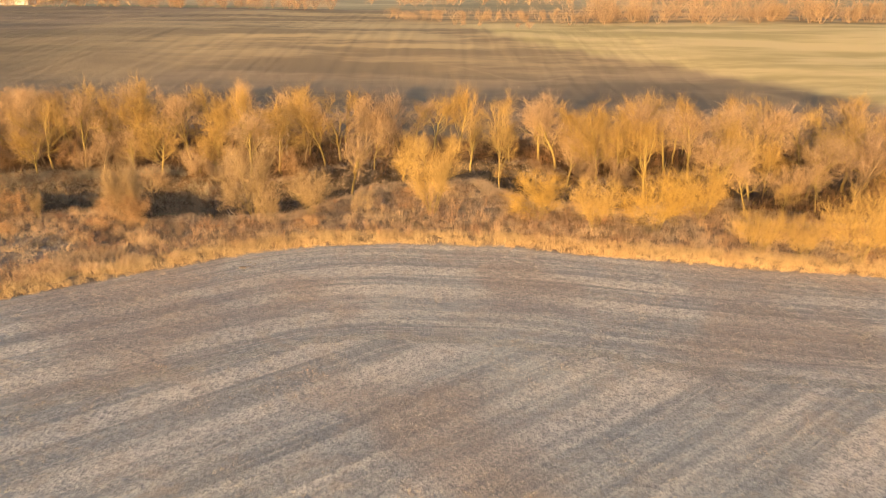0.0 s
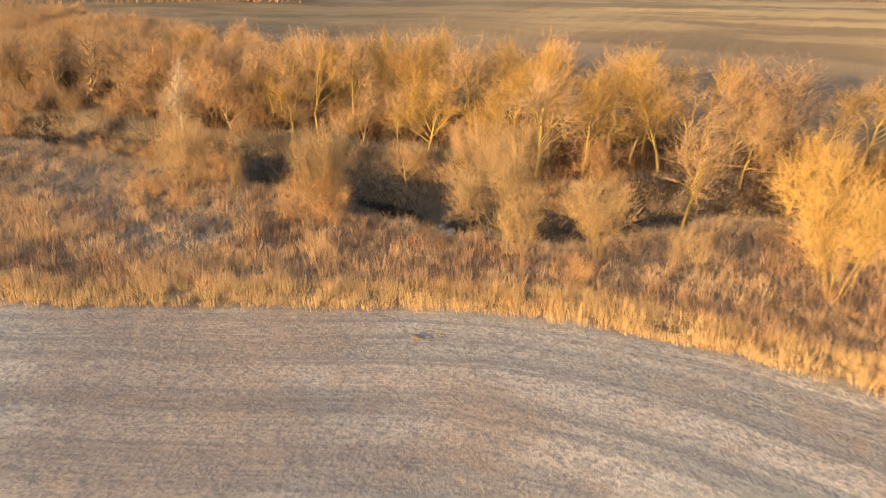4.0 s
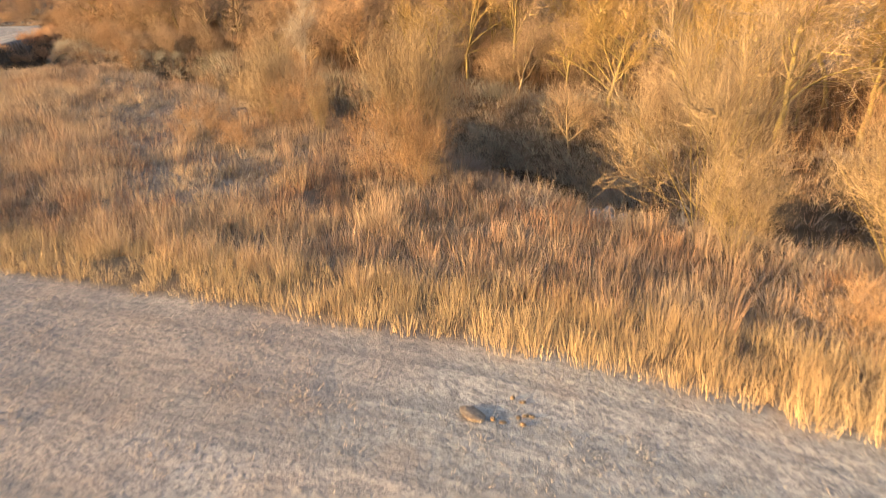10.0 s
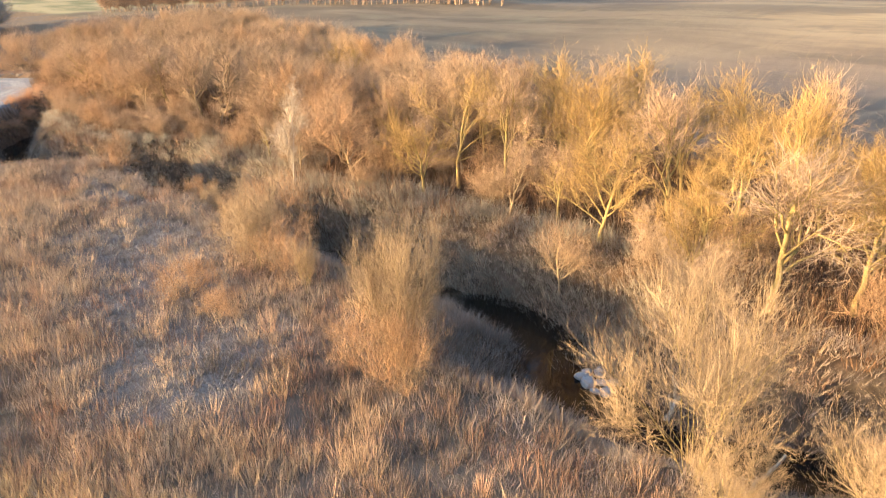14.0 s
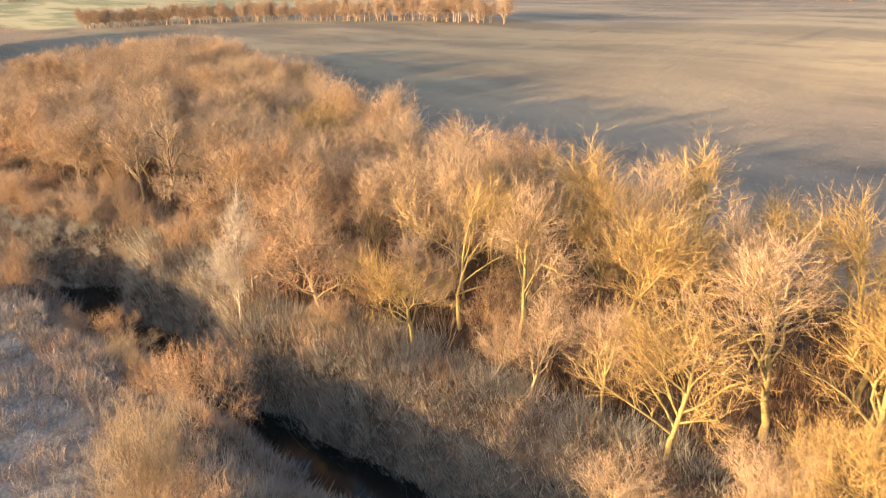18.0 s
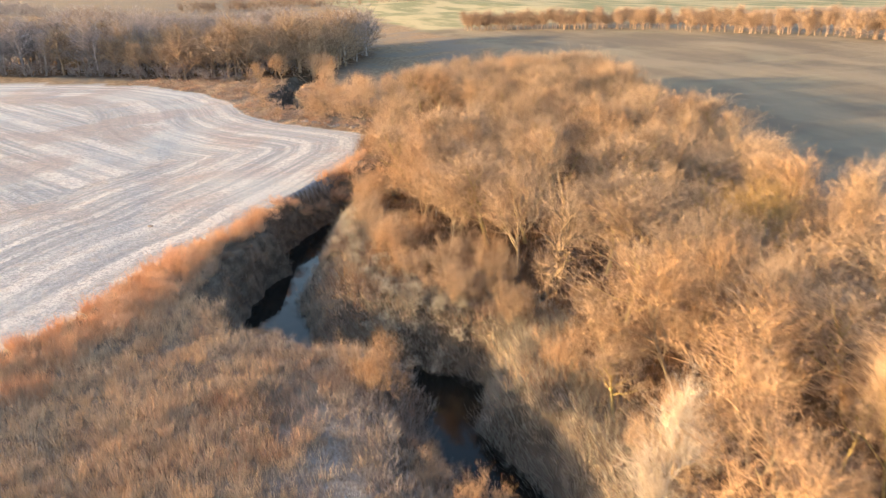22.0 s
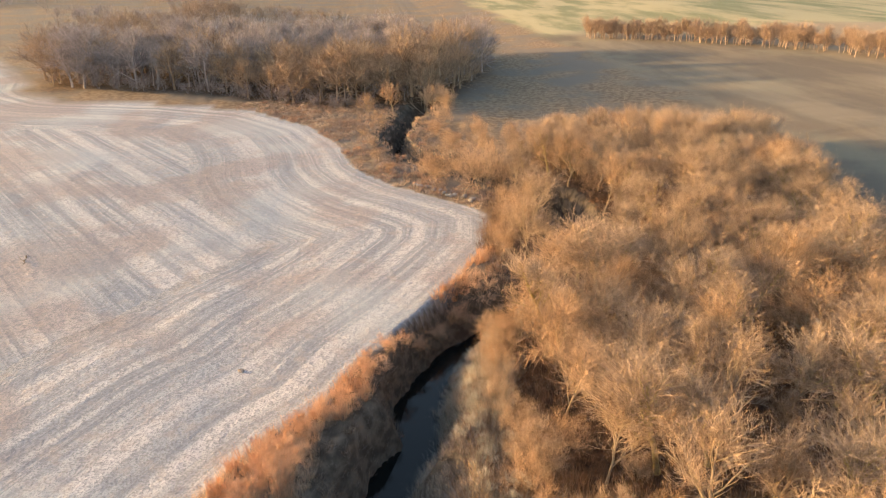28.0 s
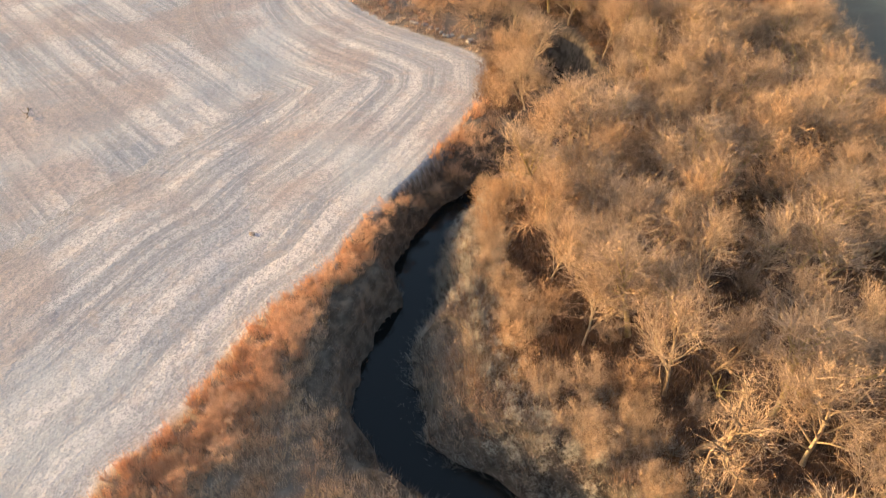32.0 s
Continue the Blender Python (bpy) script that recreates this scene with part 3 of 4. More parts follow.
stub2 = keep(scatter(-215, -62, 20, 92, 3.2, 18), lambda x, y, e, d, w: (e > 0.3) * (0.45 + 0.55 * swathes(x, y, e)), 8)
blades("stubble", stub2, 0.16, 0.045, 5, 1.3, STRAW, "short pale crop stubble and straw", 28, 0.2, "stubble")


# ---- trees ----
def tube(points, radii, sides):
    """Corners and quads of a tapered tube along points."""
    pts_, k = np.asarray(points), len(points)
    t = np.gradient(pts_, axis=0)
    t /= np.linalg.norm(t, axis=1)[:, None] + 1e-9
    ref = np.array([1.0, 0, 0]) if abs(t[0][0]) < 0.8 else np.array([0, 1.0, 0])
    u = np.cross(t, ref)
    u /= np.linalg.norm(u, axis=1)[:, None] + 1e-9
    w = np.cross(t, u)
    a = np.arange(sides) * 2 * math.pi / sides
    ring = pts_[:, None, :] + np.asarray(radii)[:, None, None] * (np.cos(a)[None, :, None] * u[:, None, :] + np.sin(a)[None, :, None] * w[:, None, :])
    i = np.arange(k - 1)[:, None] * sides
    j = np.arange(sides)
    f = np.stack([i + j, i + (j + 1) % sides, i + sides + (j + 1) % sides, i + sides + j], -1).reshape(-1, 4)
    return ring.reshape(-1, 3), f


def rods(start, half, tip, radius):
    """Three-sided branchlets with one bend, all at once."""
    m = len(start)
    d = half - start
    u = np.cross(d, [[0.31, 0.17, 0.93]])
    u /= np.linalg.norm(u, axis=1)[:, None] + 1e-9
    w = np.cross(d, u)
    w /= np.linalg.norm(w, axis=1)[:, None] + 1e-9
    turns = [math.cos(a) * u + math.sin(a) * w for a in (0, 2.094, 4.189)]
    v = np.stack([*(start + radius * q for q in turns), *(half + 0.62 * radius * q for q in turns), tip], 1).reshape(-1, 3)
    o = np.arange(m)[:, None] * 7
    f = []
    for i, j in ((0, 1), (1, 2), (2, 0)):
        f += [o + [i, j, j + 3], o + [i, j + 3, i + 3], o + [i + 3, j + 3, 6]]
    return v, np.vstack(f)


def slivers(start, end, radius, r):
    """Fine twigs, one slim blade each."""
    side = np.cross(end - start, r.normal(0, 1, start.shape))
    side *= radius / (np.linalg.norm(side, axis=1)[:, None] + 1e-9)
    return np.stack([start - side, start + side, end], 1).reshape(-1, 3), np.arange(3 * len(start)).reshape(-1, 3)


class Bare:
    """A leafless tree, 10 m high before scaling: trunk and limbs, and a crown of branches, branchlets and twigs."""

    def __init__(self, seed, stems=1, fork=0.35, reach=0.5, up=0.35, limbs=9, twigs=2600, thick=0.17, gnarl=0.08, ratio=0.5, twig=0.75, twig_r=0.011, lean=0.05, open_=0.9, forks=6, shoots=0.11):
        r = np.random.RandomState(seed)
        self.tv, self.tf, self.tn = [], [], 0
        ends = []

        def grow(p, d, length, rad, level, sides):
            k = 5 if level else 7
            pts_, q = [p], d.copy()
            for _ in range(k - 1):
                q = q + r.normal(0, gnarl * (1 + level), 3) + np.array([0, 0, up * 0.16 * level])
                q /= np.linalg.norm(q)
                pts_.append(pts_[-1] + q * length / (k - 1))
            pts_ = np.array(pts_)
            taper = np.linspace(1, 0.45 if level < 2 else 0.3, k)
            if level == 0:
                taper[0] = 1.35
            v, f = tube(pts_, rad * taper, sides)
            self.tv.append(v), self.tf.append(f + self.tn)
            self.tn += len(v)
            return pts_, rad * taper

        def turn(d, angle):
            ref = r.normal(0, 1, 3)
            side = np.cross(d, ref)
            side /= np.linalg.norm(side) + 1e-9
            return d * math.cos(angle) + side * math.sin(angle)

        for s in range(stems):
            az = 2 * math.pi * (s + r.rand() * 0.6) / stems
            tilt = lean + (0.18 + 0.35 * r.rand() if stems > 1 else 0) * open_
            d0 = np.array([math.sin(tilt) * math.cos(az), math.sin(tilt) * math.sin(az), math.cos(tilt)])
            p0 = np.array([0.25 * math.cos(az), 0.25 * math.sin(az), -0.35]) if stems > 1 else np.array([0, 0, -0.35])
            high = (7.6 if stems == 1 else 6.4 + 1.6 * r.rand())
            tp, tr = grow(p0, d0, high, thick / math.sqrt(stems) * (0.9 + 0.3 * r.rand()), 0, 7 if stems == 1 else 5)
            nl = limbs if stems == 1 else max(3, limbs // 2)
            for i in range(nl):
                u = fork + (1 - fork) * (i + 0.5 * r.rand()) / nl
                j = min(int(u * 6), 5)
                q = tp[j] + (tp[j + 1] - tp[j]) * (u * 6 - j)
                ang = (0.95 - 0.45 * u) * open_ + r.normal(0, 0.12)
                d1 = turn((tp[j + 1] - tp[j]) / np.linalg.norm(tp[j + 1] - tp[j]), ang)
                d1[2] = abs(d1[2]) * 0.8 + 0.1
                d1 /= np.linalg.norm(d1)
                l1 = 10 * reach * (1.08 - 0.55 * (u - fork) / (1 - fork)) * (0.75 + 0.4 * r.rand())
                lp, lr = grow(q, d1, l1, tr[j] * 0.55, 1, 5)
                for b in range(forks):
                    u2 = 0.2 + 0.8 * (b + r.rand() * 0.8) / forks
                    jj = min(int(u2 * 4), 3)
                    q2 = lp[jj] + (lp[jj + 1] - lp[jj]) * (u2 * 4 - jj)
                    d2 = turn((lp[jj + 1] - lp[jj]) / np.linalg.norm(lp[jj + 1] - lp[jj]), 0.65 + r.normal(0, 0.15))
                    bp, _ = grow(q2, d2, l1 * ratio * (0.7 + 0.5 * r.rand()), lr[jj] * 0.5, 2, 3)
                    ends.append(bp)
                ends.append(lp[2:])
            ends.append(tp[4:])
        # branchlets off the branches, twigs off those, and spray off the twigs
        seg_a = np.vstack([e[:-1] for e in ends])
        seg_b = np.vstack([e[1:] for e in ends])
        seg_w = np.linalg.norm(seg_b - seg_a, axis=1)
        self.sv, self.sf, self.sn = [], [], 0

        def aside(pa, pb, m, angle, chance=None):
            """m starts along the lengths pa-pb and ways that leave them sideways by about angle."""
            i = r.choice(len(pa), m, p=chance)
            st = pa[i] + (pb[i] - pa[i]) * (r.rand(m)[:, None] ** 0.8)
            d = pb[i] - pa[i]
            d /= np.linalg.norm(d, axis=1)[:, None] + 1e-9
            side = np.cross(d, r.normal(0, 1, (m, 3)))
            side /= np.linalg.norm(side, axis=1)[:, None] + 1e-9
            g = (angle * (0.55 + 0.75 * r.rand(m)))[:, None]
            d = d * np.cos(g) + side * np.sin(g) + [0, 0, up * 0.45]
            return st, d / np.linalg.norm(d, axis=1)[:, None]

        def add(v, f):
            self.sv.append(v), self.sf.append(f + self.sn)
            self.sn += len(v)

        m1 = max(60, int(twigs * shoots))
        st, d = aside(seg_a, seg_b, m1, 0.75, seg_w / seg_w.sum())
        ln = twig * 2.0 * (0.45 + 0.9 * r.rand(m1))[:, None]
        bend = d + r.normal(0, 0.22, (m1, 3)) + [0, 0, up * 0.3]
        bend /= np.linalg.norm(bend, axis=1)[:, None]
        half = st + d * ln * 0.5
        tip = half + bend * ln * 0.5
        add(*rods(st, half, tip, twig_r * 2.0))
        pa, pb = np.vstack([st, half]), np.vstack([half, tip])
        m2 = int(twigs * 0.4)
        sa_, da = aside(pa, pb, m2, 0.7)
        la = twig * 0.72 * (0.45 + 0.9 * r.rand(m2))[:, None]
        ea = sa_ + da * la
        add(*slivers(sa_, ea, twig_r * 1.15, r))
        m3 = twigs - m2
        sb_, db = aside(sa_, ea, m3, 0.65)
        add(*slivers(sb_, sb_ + db * twig * 0.45 * (0.45 + 0.9 * r.rand(m3))[:, None], twig_r * 0.85, r))
        tips = np.vstack(self.sv)
        k_ = 10 / np.percentile(tips[:, 2], 99.8)
        for group in (self.tv, self.sv):
            for one in group:
                one[:, 2] *= k_
        self.rad = np.percentile(np.hypot(tips[:, 0], tips[:, 1]), 96)

    def parts(self, name, bark_, twig_):
        t = mesh_of(name + "_trunk", np.vstack(self.tv), np.vstack(self.tf), [bark_], True)
        return t, mesh_of(name + "_crown", np.vstack(self.sv), np.vstack(self.sf), [twig_])

    def arrays(self):
        q = np.vstack(self.tf)
        return np.vstack([*self.tv, *self.sv]), np.vstack([q[:, [0, 1, 2]], q[:, [0, 2, 3]], np.vstack(self.sf) + self.tn])


STOCK = {}


def stock(kind, name, label, category, group, form, bark_, twig_):
    """Keeps a kind of tree: its meshes are shared by every tree of the kind."""
    t, c_ = form.parts(name, bark_, twig_)
    STOCK.setdefault(kind, []).append((name, label, category, group, t, c_, form.rad))


ROUND = [Bare(s, fork=0.24, reach=0.50, limbs=14, twigs=7000, twig_r=0.0082, thick=0.15, gnarl=0.08, twig=0.95) for s in (1, 2, 15)]
TALL = [Bare(s, fork=0.40, reach=0.32, limbs=11, twigs=4800, thick=0.14, twig_r=0.0080, open_=0.8, gnarl=0.08, twig=0.9) for s in (3, 4)]
OAK = Bare(5, fork=0.28, reach=0.56, limbs=11, twigs=3600, twig_r=0.0085, thick=0.30, gnarl=0.17, up=0.15, twig=0.9)
VASE = [Bare(s, stems=8, fork=0.16, reach=0.32, limbs=11, twigs=16000, thick=0.075, twig_r=0.0060, up=0.5, twig=0.95, gnarl=0.07) for s in (6, 7)]
BUSH = [Bare(s, stems=9, fork=0.15, reach=0.34, limbs=6, twigs=8000, thick=0.07, up=0.45, twig=1.15, open_=1.35, twig_r=0.0085, gnarl=0.08) for s in (8, 9)]
SPARSE = [Bare(s, fork=0.34, reach=0.46, limbs=9, twigs=4400, thick=0.15, twig_r=0.0080, open_=0.62, gnarl=0.15, twig=0.9, up=0.5) for s in (13, 14, 16)]
SPIRE = Bare(10, fork=0.16, reach=0.26, limbs=15, twigs=7500, thick=0.075, up=0.3, open_=0.75, twig_r=0.0075)
for f in ROUND:
    stock("round", "tree", "leafless round-crowned tree with orange-brown twigs", "tree", "creekside trees", f, BARK_GREY, TWIG_RUST)
    stock("tan", "tree", "leafless spreading tree with tan twigs", "tree", "creekside trees", f, BARK_GREY, TWIG_TAN)
    stock("gold", "tree", "leafless tree with lichen-yellow trunk and golden twigs", "tree", "creekside trees", f, BARK_YELLOW, TWIG_GOLD)
    stock("brown", "tree", "leafless brown-twigged tree in the wood", "tree", "creekside trees", f, BARK_DARK, TWIG_BROWN)
for f in TALL:
    stock("tall", "tree", "tall slender leafless tree with yellowish trunk", "tree", "creekside trees", f, BARK_YELLOW, TWIG_TAN)
for f in VASE:
    stock("vase", "tree", "pale many-stemmed leafless tree by the creek", "tree", "creekside trees", f, BARK_YELLOW, TWIG_PALE)
    stock("willow", "shrub", "golden bare willow shrub at the field edge", "shrub", "willow shrubs", f, BARK_YELLOW, TWIG_WILLOW)
    stock("thicket_tan", "shrub", "bare tan many-stemmed young tree in the wood", "shrub", "woodland thicket", f, BARK_GREY, TWIG_TAN)
for f in BUSH:
    stock("bush", "shrub", "bare orange-brown shrub in dry grass", "shrub", "meadow shrubs", f, BARK_GREY, TWIG_RUST)
    stock("palebush", "shrub", "pale bare shrub in dry grass", "shrub", "meadow shrubs", f, BARK_GREY, TWIG_PALE)
    stock("thicket", "shrub", "bare rust-brown thicket under the trees", "shrub", "woodland thicket", f, BARK_GREY, TWIG_RUST)
    stock("crest", "shrub", "bright rust-orange bare shrub on the bank crest", "shrub", "bank crest shrubs", f, BARK_GREY, TWIG_BRIGHT)
for f in SPARSE:
    stock("sparse", "tree", "open leafless tree with bright lichen-yellow trunk and limbs", "tree", "creekside trees", f, BARK_YELLOW, TWIG_GOLD)
    stock("sparse_tan", "tree", "open leafless tree with tan twigs and pale limbs", "tree", "creekside trees", f, BARK_YELLOW, TWIG_TAN)
for f in BUSH:
    stock("tangle", "shrub", "grey-green tangled bare shrub overhanging the creek", "shrub", "creek bank shrubs", f, BARK_GREY, TANGLE)
stock("brown_bush", "shrub", "dark rust-brown juniper shrub in the far field", "shrub", "far field shrubs", BUSH[0], BARK_DARK, TWIG_BROWN)
stock("oak", "tree", "broad leafless oak with dark gnarled limbs", "tree", "creekside trees", OAK, BARK_DARK, TWIG_TAN)
stock("white", "tree", "slim leafless tree with white bark and twigs", "tree", "creekside trees", SPIRE, BARK_WHITE, TWIG_WHITE)
PICK = random.Random(4)


def tree(kind, x, y, high, wide_=None, tip=(0, 0)):
    """One tree of a kind, high metres tall and about wide_ across."""
    name, label, category, group, tm, cm, rad = PICK.choice(STOCK[kind])
    top = tagged(new(name), label, category, group)
    s = high / 10.0
    w = s if wide_ is None else min(max(wide_ / 2 / rad, 0.5 * s), 1.7 * s)
    top.matrix_world = Matrix.LocRotScale((x, y, ground_z(x, y)), Euler((tip[0], tip[1], PICK.uniform(0, 6.28))), (w, w, s))
    for part_name, data in (("trunk", tm), ("crown", cm)):
        ob = new(part_name, data)
        ob.parent = top
    return top


# trees that stand out along the creek
tree("vase", -23.4, 82.0, 9.8, 8.5)
tree("vase", -16.4, 83.0, 6.2, 6.0)
tree("vase", -21.2, 80.3, 4.4, 3.6)
tree("palebush", -10.0, 83.5, 3.3, 3.4)
tree("willow", -1.4, 83.2, 10.6, 9.0)
tree("sparse", 7.8, 93.9, 12.3, 8.5, (0.05, 0.36))
tree("sparse_tan", -12.3, 91.0, 10.5, 9.0)
tree("sparse", -6.2, 98.0, 12.0, 9.0)
tree("sparse_tan", -53.6, 102.6, 12.6, 8.0)
tree("sparse_tan", -33.8, 114.9, 12.0, 10.0)
tree("sparse_tan", -38.6, 104.5, 12.0, 10.0)
tree("white", -69.4, 90.8, 10.2, 4.2)
tree("bush", -37.6, 76.9, 5.0, 5.6)
tree("palebush", -37.4, 78.0, 8.4, 5.0)
tree("vase", -37.0, 78.4, 8.6, 4.6)
tree("bush", -35.7, 77.1, 4.6, 4.0)
tree("palebush", -53.9, 78.9, 6.2, 4.8)
tree("vase", -54.6, 79.6, 6.8, 4.0)
tree("bush", -51.6, 79.6, 4.4, 4.6)
tree("bush", -53.1, 73.8, 3.2, 4.4)
tree("bush", -49.1, 74.0, 2.2, 3.0)
tree("vase", -48.5, 79.5, 4.0, 1.6)
tree("willow", 11.5, 81.0, 6.5, 8.5)
tree("willow", 17.8, 78.0, 6.6, 7.0)
tree("willow", 24.6, 76.2, 7.7, 9.0)
tree("willow", 31.5, 81.0, 7.2, 7.5)
tree("willow", 33.9, 69.7, 5.4, 6.2)
tree("willow", 38.1, 69.0, 5.0, 5.4)
tree("willow", 43.2, 67.4, 8.8, 8.5)
tree("willow", 49.5, 68.5, 7.8, 8.0)
tree("sparse", 43.9, 106.9, 11.8, 9.5)
tree("sparse", 35.9, 106.9, 11.5, 8.0)
tree("sparse", 27.2, 103.7, 10.5, 8.0)
tree("sparse", 22.0, 104.2, 11.5, 8.0)
tree("sparse_tan", -41.9, 112.1, 11.0, 9.0)
tree("tan", -61.0, 104.6, 12.2, 9.0)
tree("sparse", 50.1, 92.3, 9.3, 9.0)
tree("gold", 43.9, 92.3, 9.3, 7.5)
tree("gold", 59.4, 94.9, 8.0, 7.5)
tree("tan", -41.3, 95.6, 6.2, 5.2)
tree("sparse", -29.3, 104.4, 13.3, 8.5)
tree("oak", -97.0, 96.6, 12.5, 12.5)
tree("bush", -87.0, 80.8, 5.4, 5.0)
tree("brown", -61.8, 98.8, 7.0, 9.5)
tree("sparse_tan", -62.3, 108.7, 11.5, 6.5)
tree("oak", -140.8, 91.0, 11.0, 10.5)
tree("bush", -182.4, 85.6, 7.5, 8.5)
tree("bush", -177.6, 92.6, 9.5, 10.0)
tree("tan", -196.4, 111.3, 8.0, 7.0)
tree("tan", -84.1, 95.9, 7.4, 6.5)
tree("gold", -91.8, 112.6, 10.4, 8.5)
tree("tall", -68.6, 102.9, 9.5, 5.0)
tree("tall", -71.8, 103.2, 8.0, 4.5)
tree("tall", -117.5, 100.9, 9.5, 6.0)
tree("palebush", -57.8, 79.6, 4.6, 4.2)
tree("bush", -61.0, 84.6, 5.6, 6.4)
tree("bush", -66.0, 83.6, 4.2, 4.6)
tree("palebush", -70.5, 83.4, 3.8, 4.2)
tree("bush", -75.5, 84.0, 3.6, 4.0)
tree("bush", -79.5, 82.4, 3.0, 3.4)
tree("bush", -15.5, 77.2, 2.2, 3.6)

# rust shrubs beyond the corner of the field
for x, y, h in ((-186, 84, 4.5), (-190, 90, 6.0), (-196, 95, 6.5), (-203, 90, 5.0), (-209, 96, 6.0), (-200, 102, 6.5), (-188, 97, 6.0), (-183, 92, 5.0), (-214, 88, 4.5), (-222, 90, 6.0), (-230, 93, 7.5), (-226, 76, 4.0), (-236, 74, 6.5), (-243, 80, 8.0), (-240, 90, 8.0), (-208, 74.5, 2.5), (-199, 75, 2.2), (-216, 73, 3.0), (-191, 77.5, 2.0)):
    tree("bush" if h < 6.2 else "round", x, y, h, h * 1.15)

# low shrubs along the crest of the west bank
for x, y, h in ((-101, 62.5, 1.6), (-99, 59.5, 1.3), (-102.5, 60.5, 1.2), (-106.5, 65.5, 1.6), (-110, 64.3, 1.5), (-115.2, 66.3, 1.8), (-119, 69.5, 1.7), (-127, 74.6, 1.4), (-132, 77.3, 1.4), (-137, 81.2, 1.7), (-104.5, 62, 2.0), (-108, 64.5, 1.8), (-111.5, 66.2, 2.6), (-113.5, 67.2, 2.2), (-117, 68.3, 1.6), (-121, 71.4, 1.5), (-124.5, 73, 1.7), (-129.5, 75.6, 1.6), (-134, 79, 1.5), (-140, 84, 2.2), (-143.5, 86.5, 3.0)):
    tree("crest", x, y, h * 1.25, h * 2.0)

# grey tangled bushes that hang over the water on the far bank
R3 = random.Random(31)
for k in range(46):
    q = k / 45
    x = -136 + 40 * q
    y = float(np.interp(x, [-136, -131, -127, -121.5, -116.5, -112.5, -108.5, -104, -100, -96], [84.6, 82.2, 81.6, 82.0, 80.6, 78.0, 78.6, 79.6, 82.4, 86.0]))
    low = -115.5 < x < -102
    for back in ((4.0, 6.4) if low else (0.9, 2.9)) if k % 2 else ((5.2,) if low else (1.8, 4.2)):
        h = R3.uniform(0.8, 1.1) if low else R3.uniform(0.9, 1.5)
        tree("tangle", x + R3.uniform(-0.5, 0.5), y + back + R3.uniform(-0.4, 0.5), h, h * R3.uniform(1.3, 1.7))

# young growth between those bushes and the trees
for k in range(15):
    x = -134 + 2.6 * k
    y = float(np.interp(x, [-136, -127, -116.5, -108.5, -104, -96], [88.0, 86.0, 85.5, 85.5, 86.0, 90.5]))
    h = R3.uniform(3.0, 4.8)
    tree(R3.choice(["thicket", "thicket_tan"]), x + R3.uniform(-0.6, 0.6), y + R3.uniform(-0.7, 0.7), h, h * R3.uniform(1.0, 1.3))

# the wood on the far bank, filled in at even spacing
R = random.Random(12)


def candidates(m, depth_lo, depth_hi, seed):
    """Places in the wood at a depth from its edge, clear of the creek, with that depth."""
    xy = np.random.RandomState(seed).rand(m, 2) * [278, 66] + [-204, 80]
    w = signed(xy[:, 0], xy[:, 1], WOOD)
    d = to_line(xy[:, 0], xy[:, 1], CREEK)[0]
    ok = (w > depth_lo) & (w < depth_hi) & (d > 4.5)
    return np.c_[xy, w][ok]


def apart(x, y, others, gap):
    return all((x - a) ** 2 + (y - b) ** 2 >= gap * gap for a, b in others)


OAK_SPOTS = [(-97.0, 96.6), (-92.0, 94.8), (-87.5, 92.8)]
placed = [(o.matrix_world.translation.x, o.matrix_world.translation.y) for o in scene.objects if o.type == "EMPTY"]
for x, y, w in candidates(9000, 1.5, 99, 5):
    if not apart(x, y, placed, 4.0) or not apart(x, y, OAK_SPOTS, 3.6):
        continue
    placed.append((x, y))
    if x > -10:
        kind = R.choice(["sparse", "gold", "sparse", "tall", "sparse_tan", "brown"])
    elif x > -60:
        kind = R.choice(["sparse_tan", "gold", "sparse", "tan", "sparse"])
    else:
        kind = R.choice(["round", "tan", "round", "tan", "tall", "tall", "tan"])
    high = R.uniform(8.4, 10.8) + (1.1 if x > -70 else 0.0) if w > 4 else R.uniform(4.5, 9.0)
    tree(kind, x, y, high, high * (R.uniform(0.95, 1.3) if x < -60 else R.uniform(0.85, 1.1)))

# thicket between the trees
thicket = []
for x, y, w in candidates(5000, 0.5, 24, 6):
    if len(thicket) >= 205:
        break
    if (x > -55 and len(thicket) % 3) or not apart(x, y, thicket, 3.0) or not apart(x, y, placed, 1.9) or not apart(x, y, OAK_SPOTS, 2.2):
        continue
    thicket.append((x, y))
    high = R.uniform(2.8, 5.6)
    tree(R.choice(["thicket", "thicket", "thicket_tan"]) if x < 0 else R.choice(["thicket", "thicket_tan"]), x, y, high, high * R.uniform(0.8, 1.2))


# ---- far woods and hedgerows, each one joined ----
def far_wood(name, spots, forms, mats, label, category="trees"):
    meshes = [form.arrays() for form in forms]
    r = np.random.RandomState(len(spots))
    vs, fs, o = [], [], 0
    zs = land(np.array([s[0] for s in spots]), np.array([s[1] for s in spots]))[0]
    for (x, y, h), z in zip(spots, zs):
        v0, f0 = meshes[r.randint(len(meshes))]
        a, s = r.rand() * 6.28, h / 10
        w = s * (0.85 + 0.5 * r.rand())
        c_, s_ = math.cos(a), math.sin(a)
        vs.append(np.c_[x + w * (c_ * v0[:, 0] - s_ * v0[:, 1]), y + w * (s_ * v0[:, 0] + c_ * v0[:, 1]), z + s * v0[:, 2]])
        fs.append(f0 + o)
        o += len(v0)
    return tagged(new(name, mesh_of(name, np.vstack(vs), np.vstack(fs), mats)), label, category, kind="stuff")


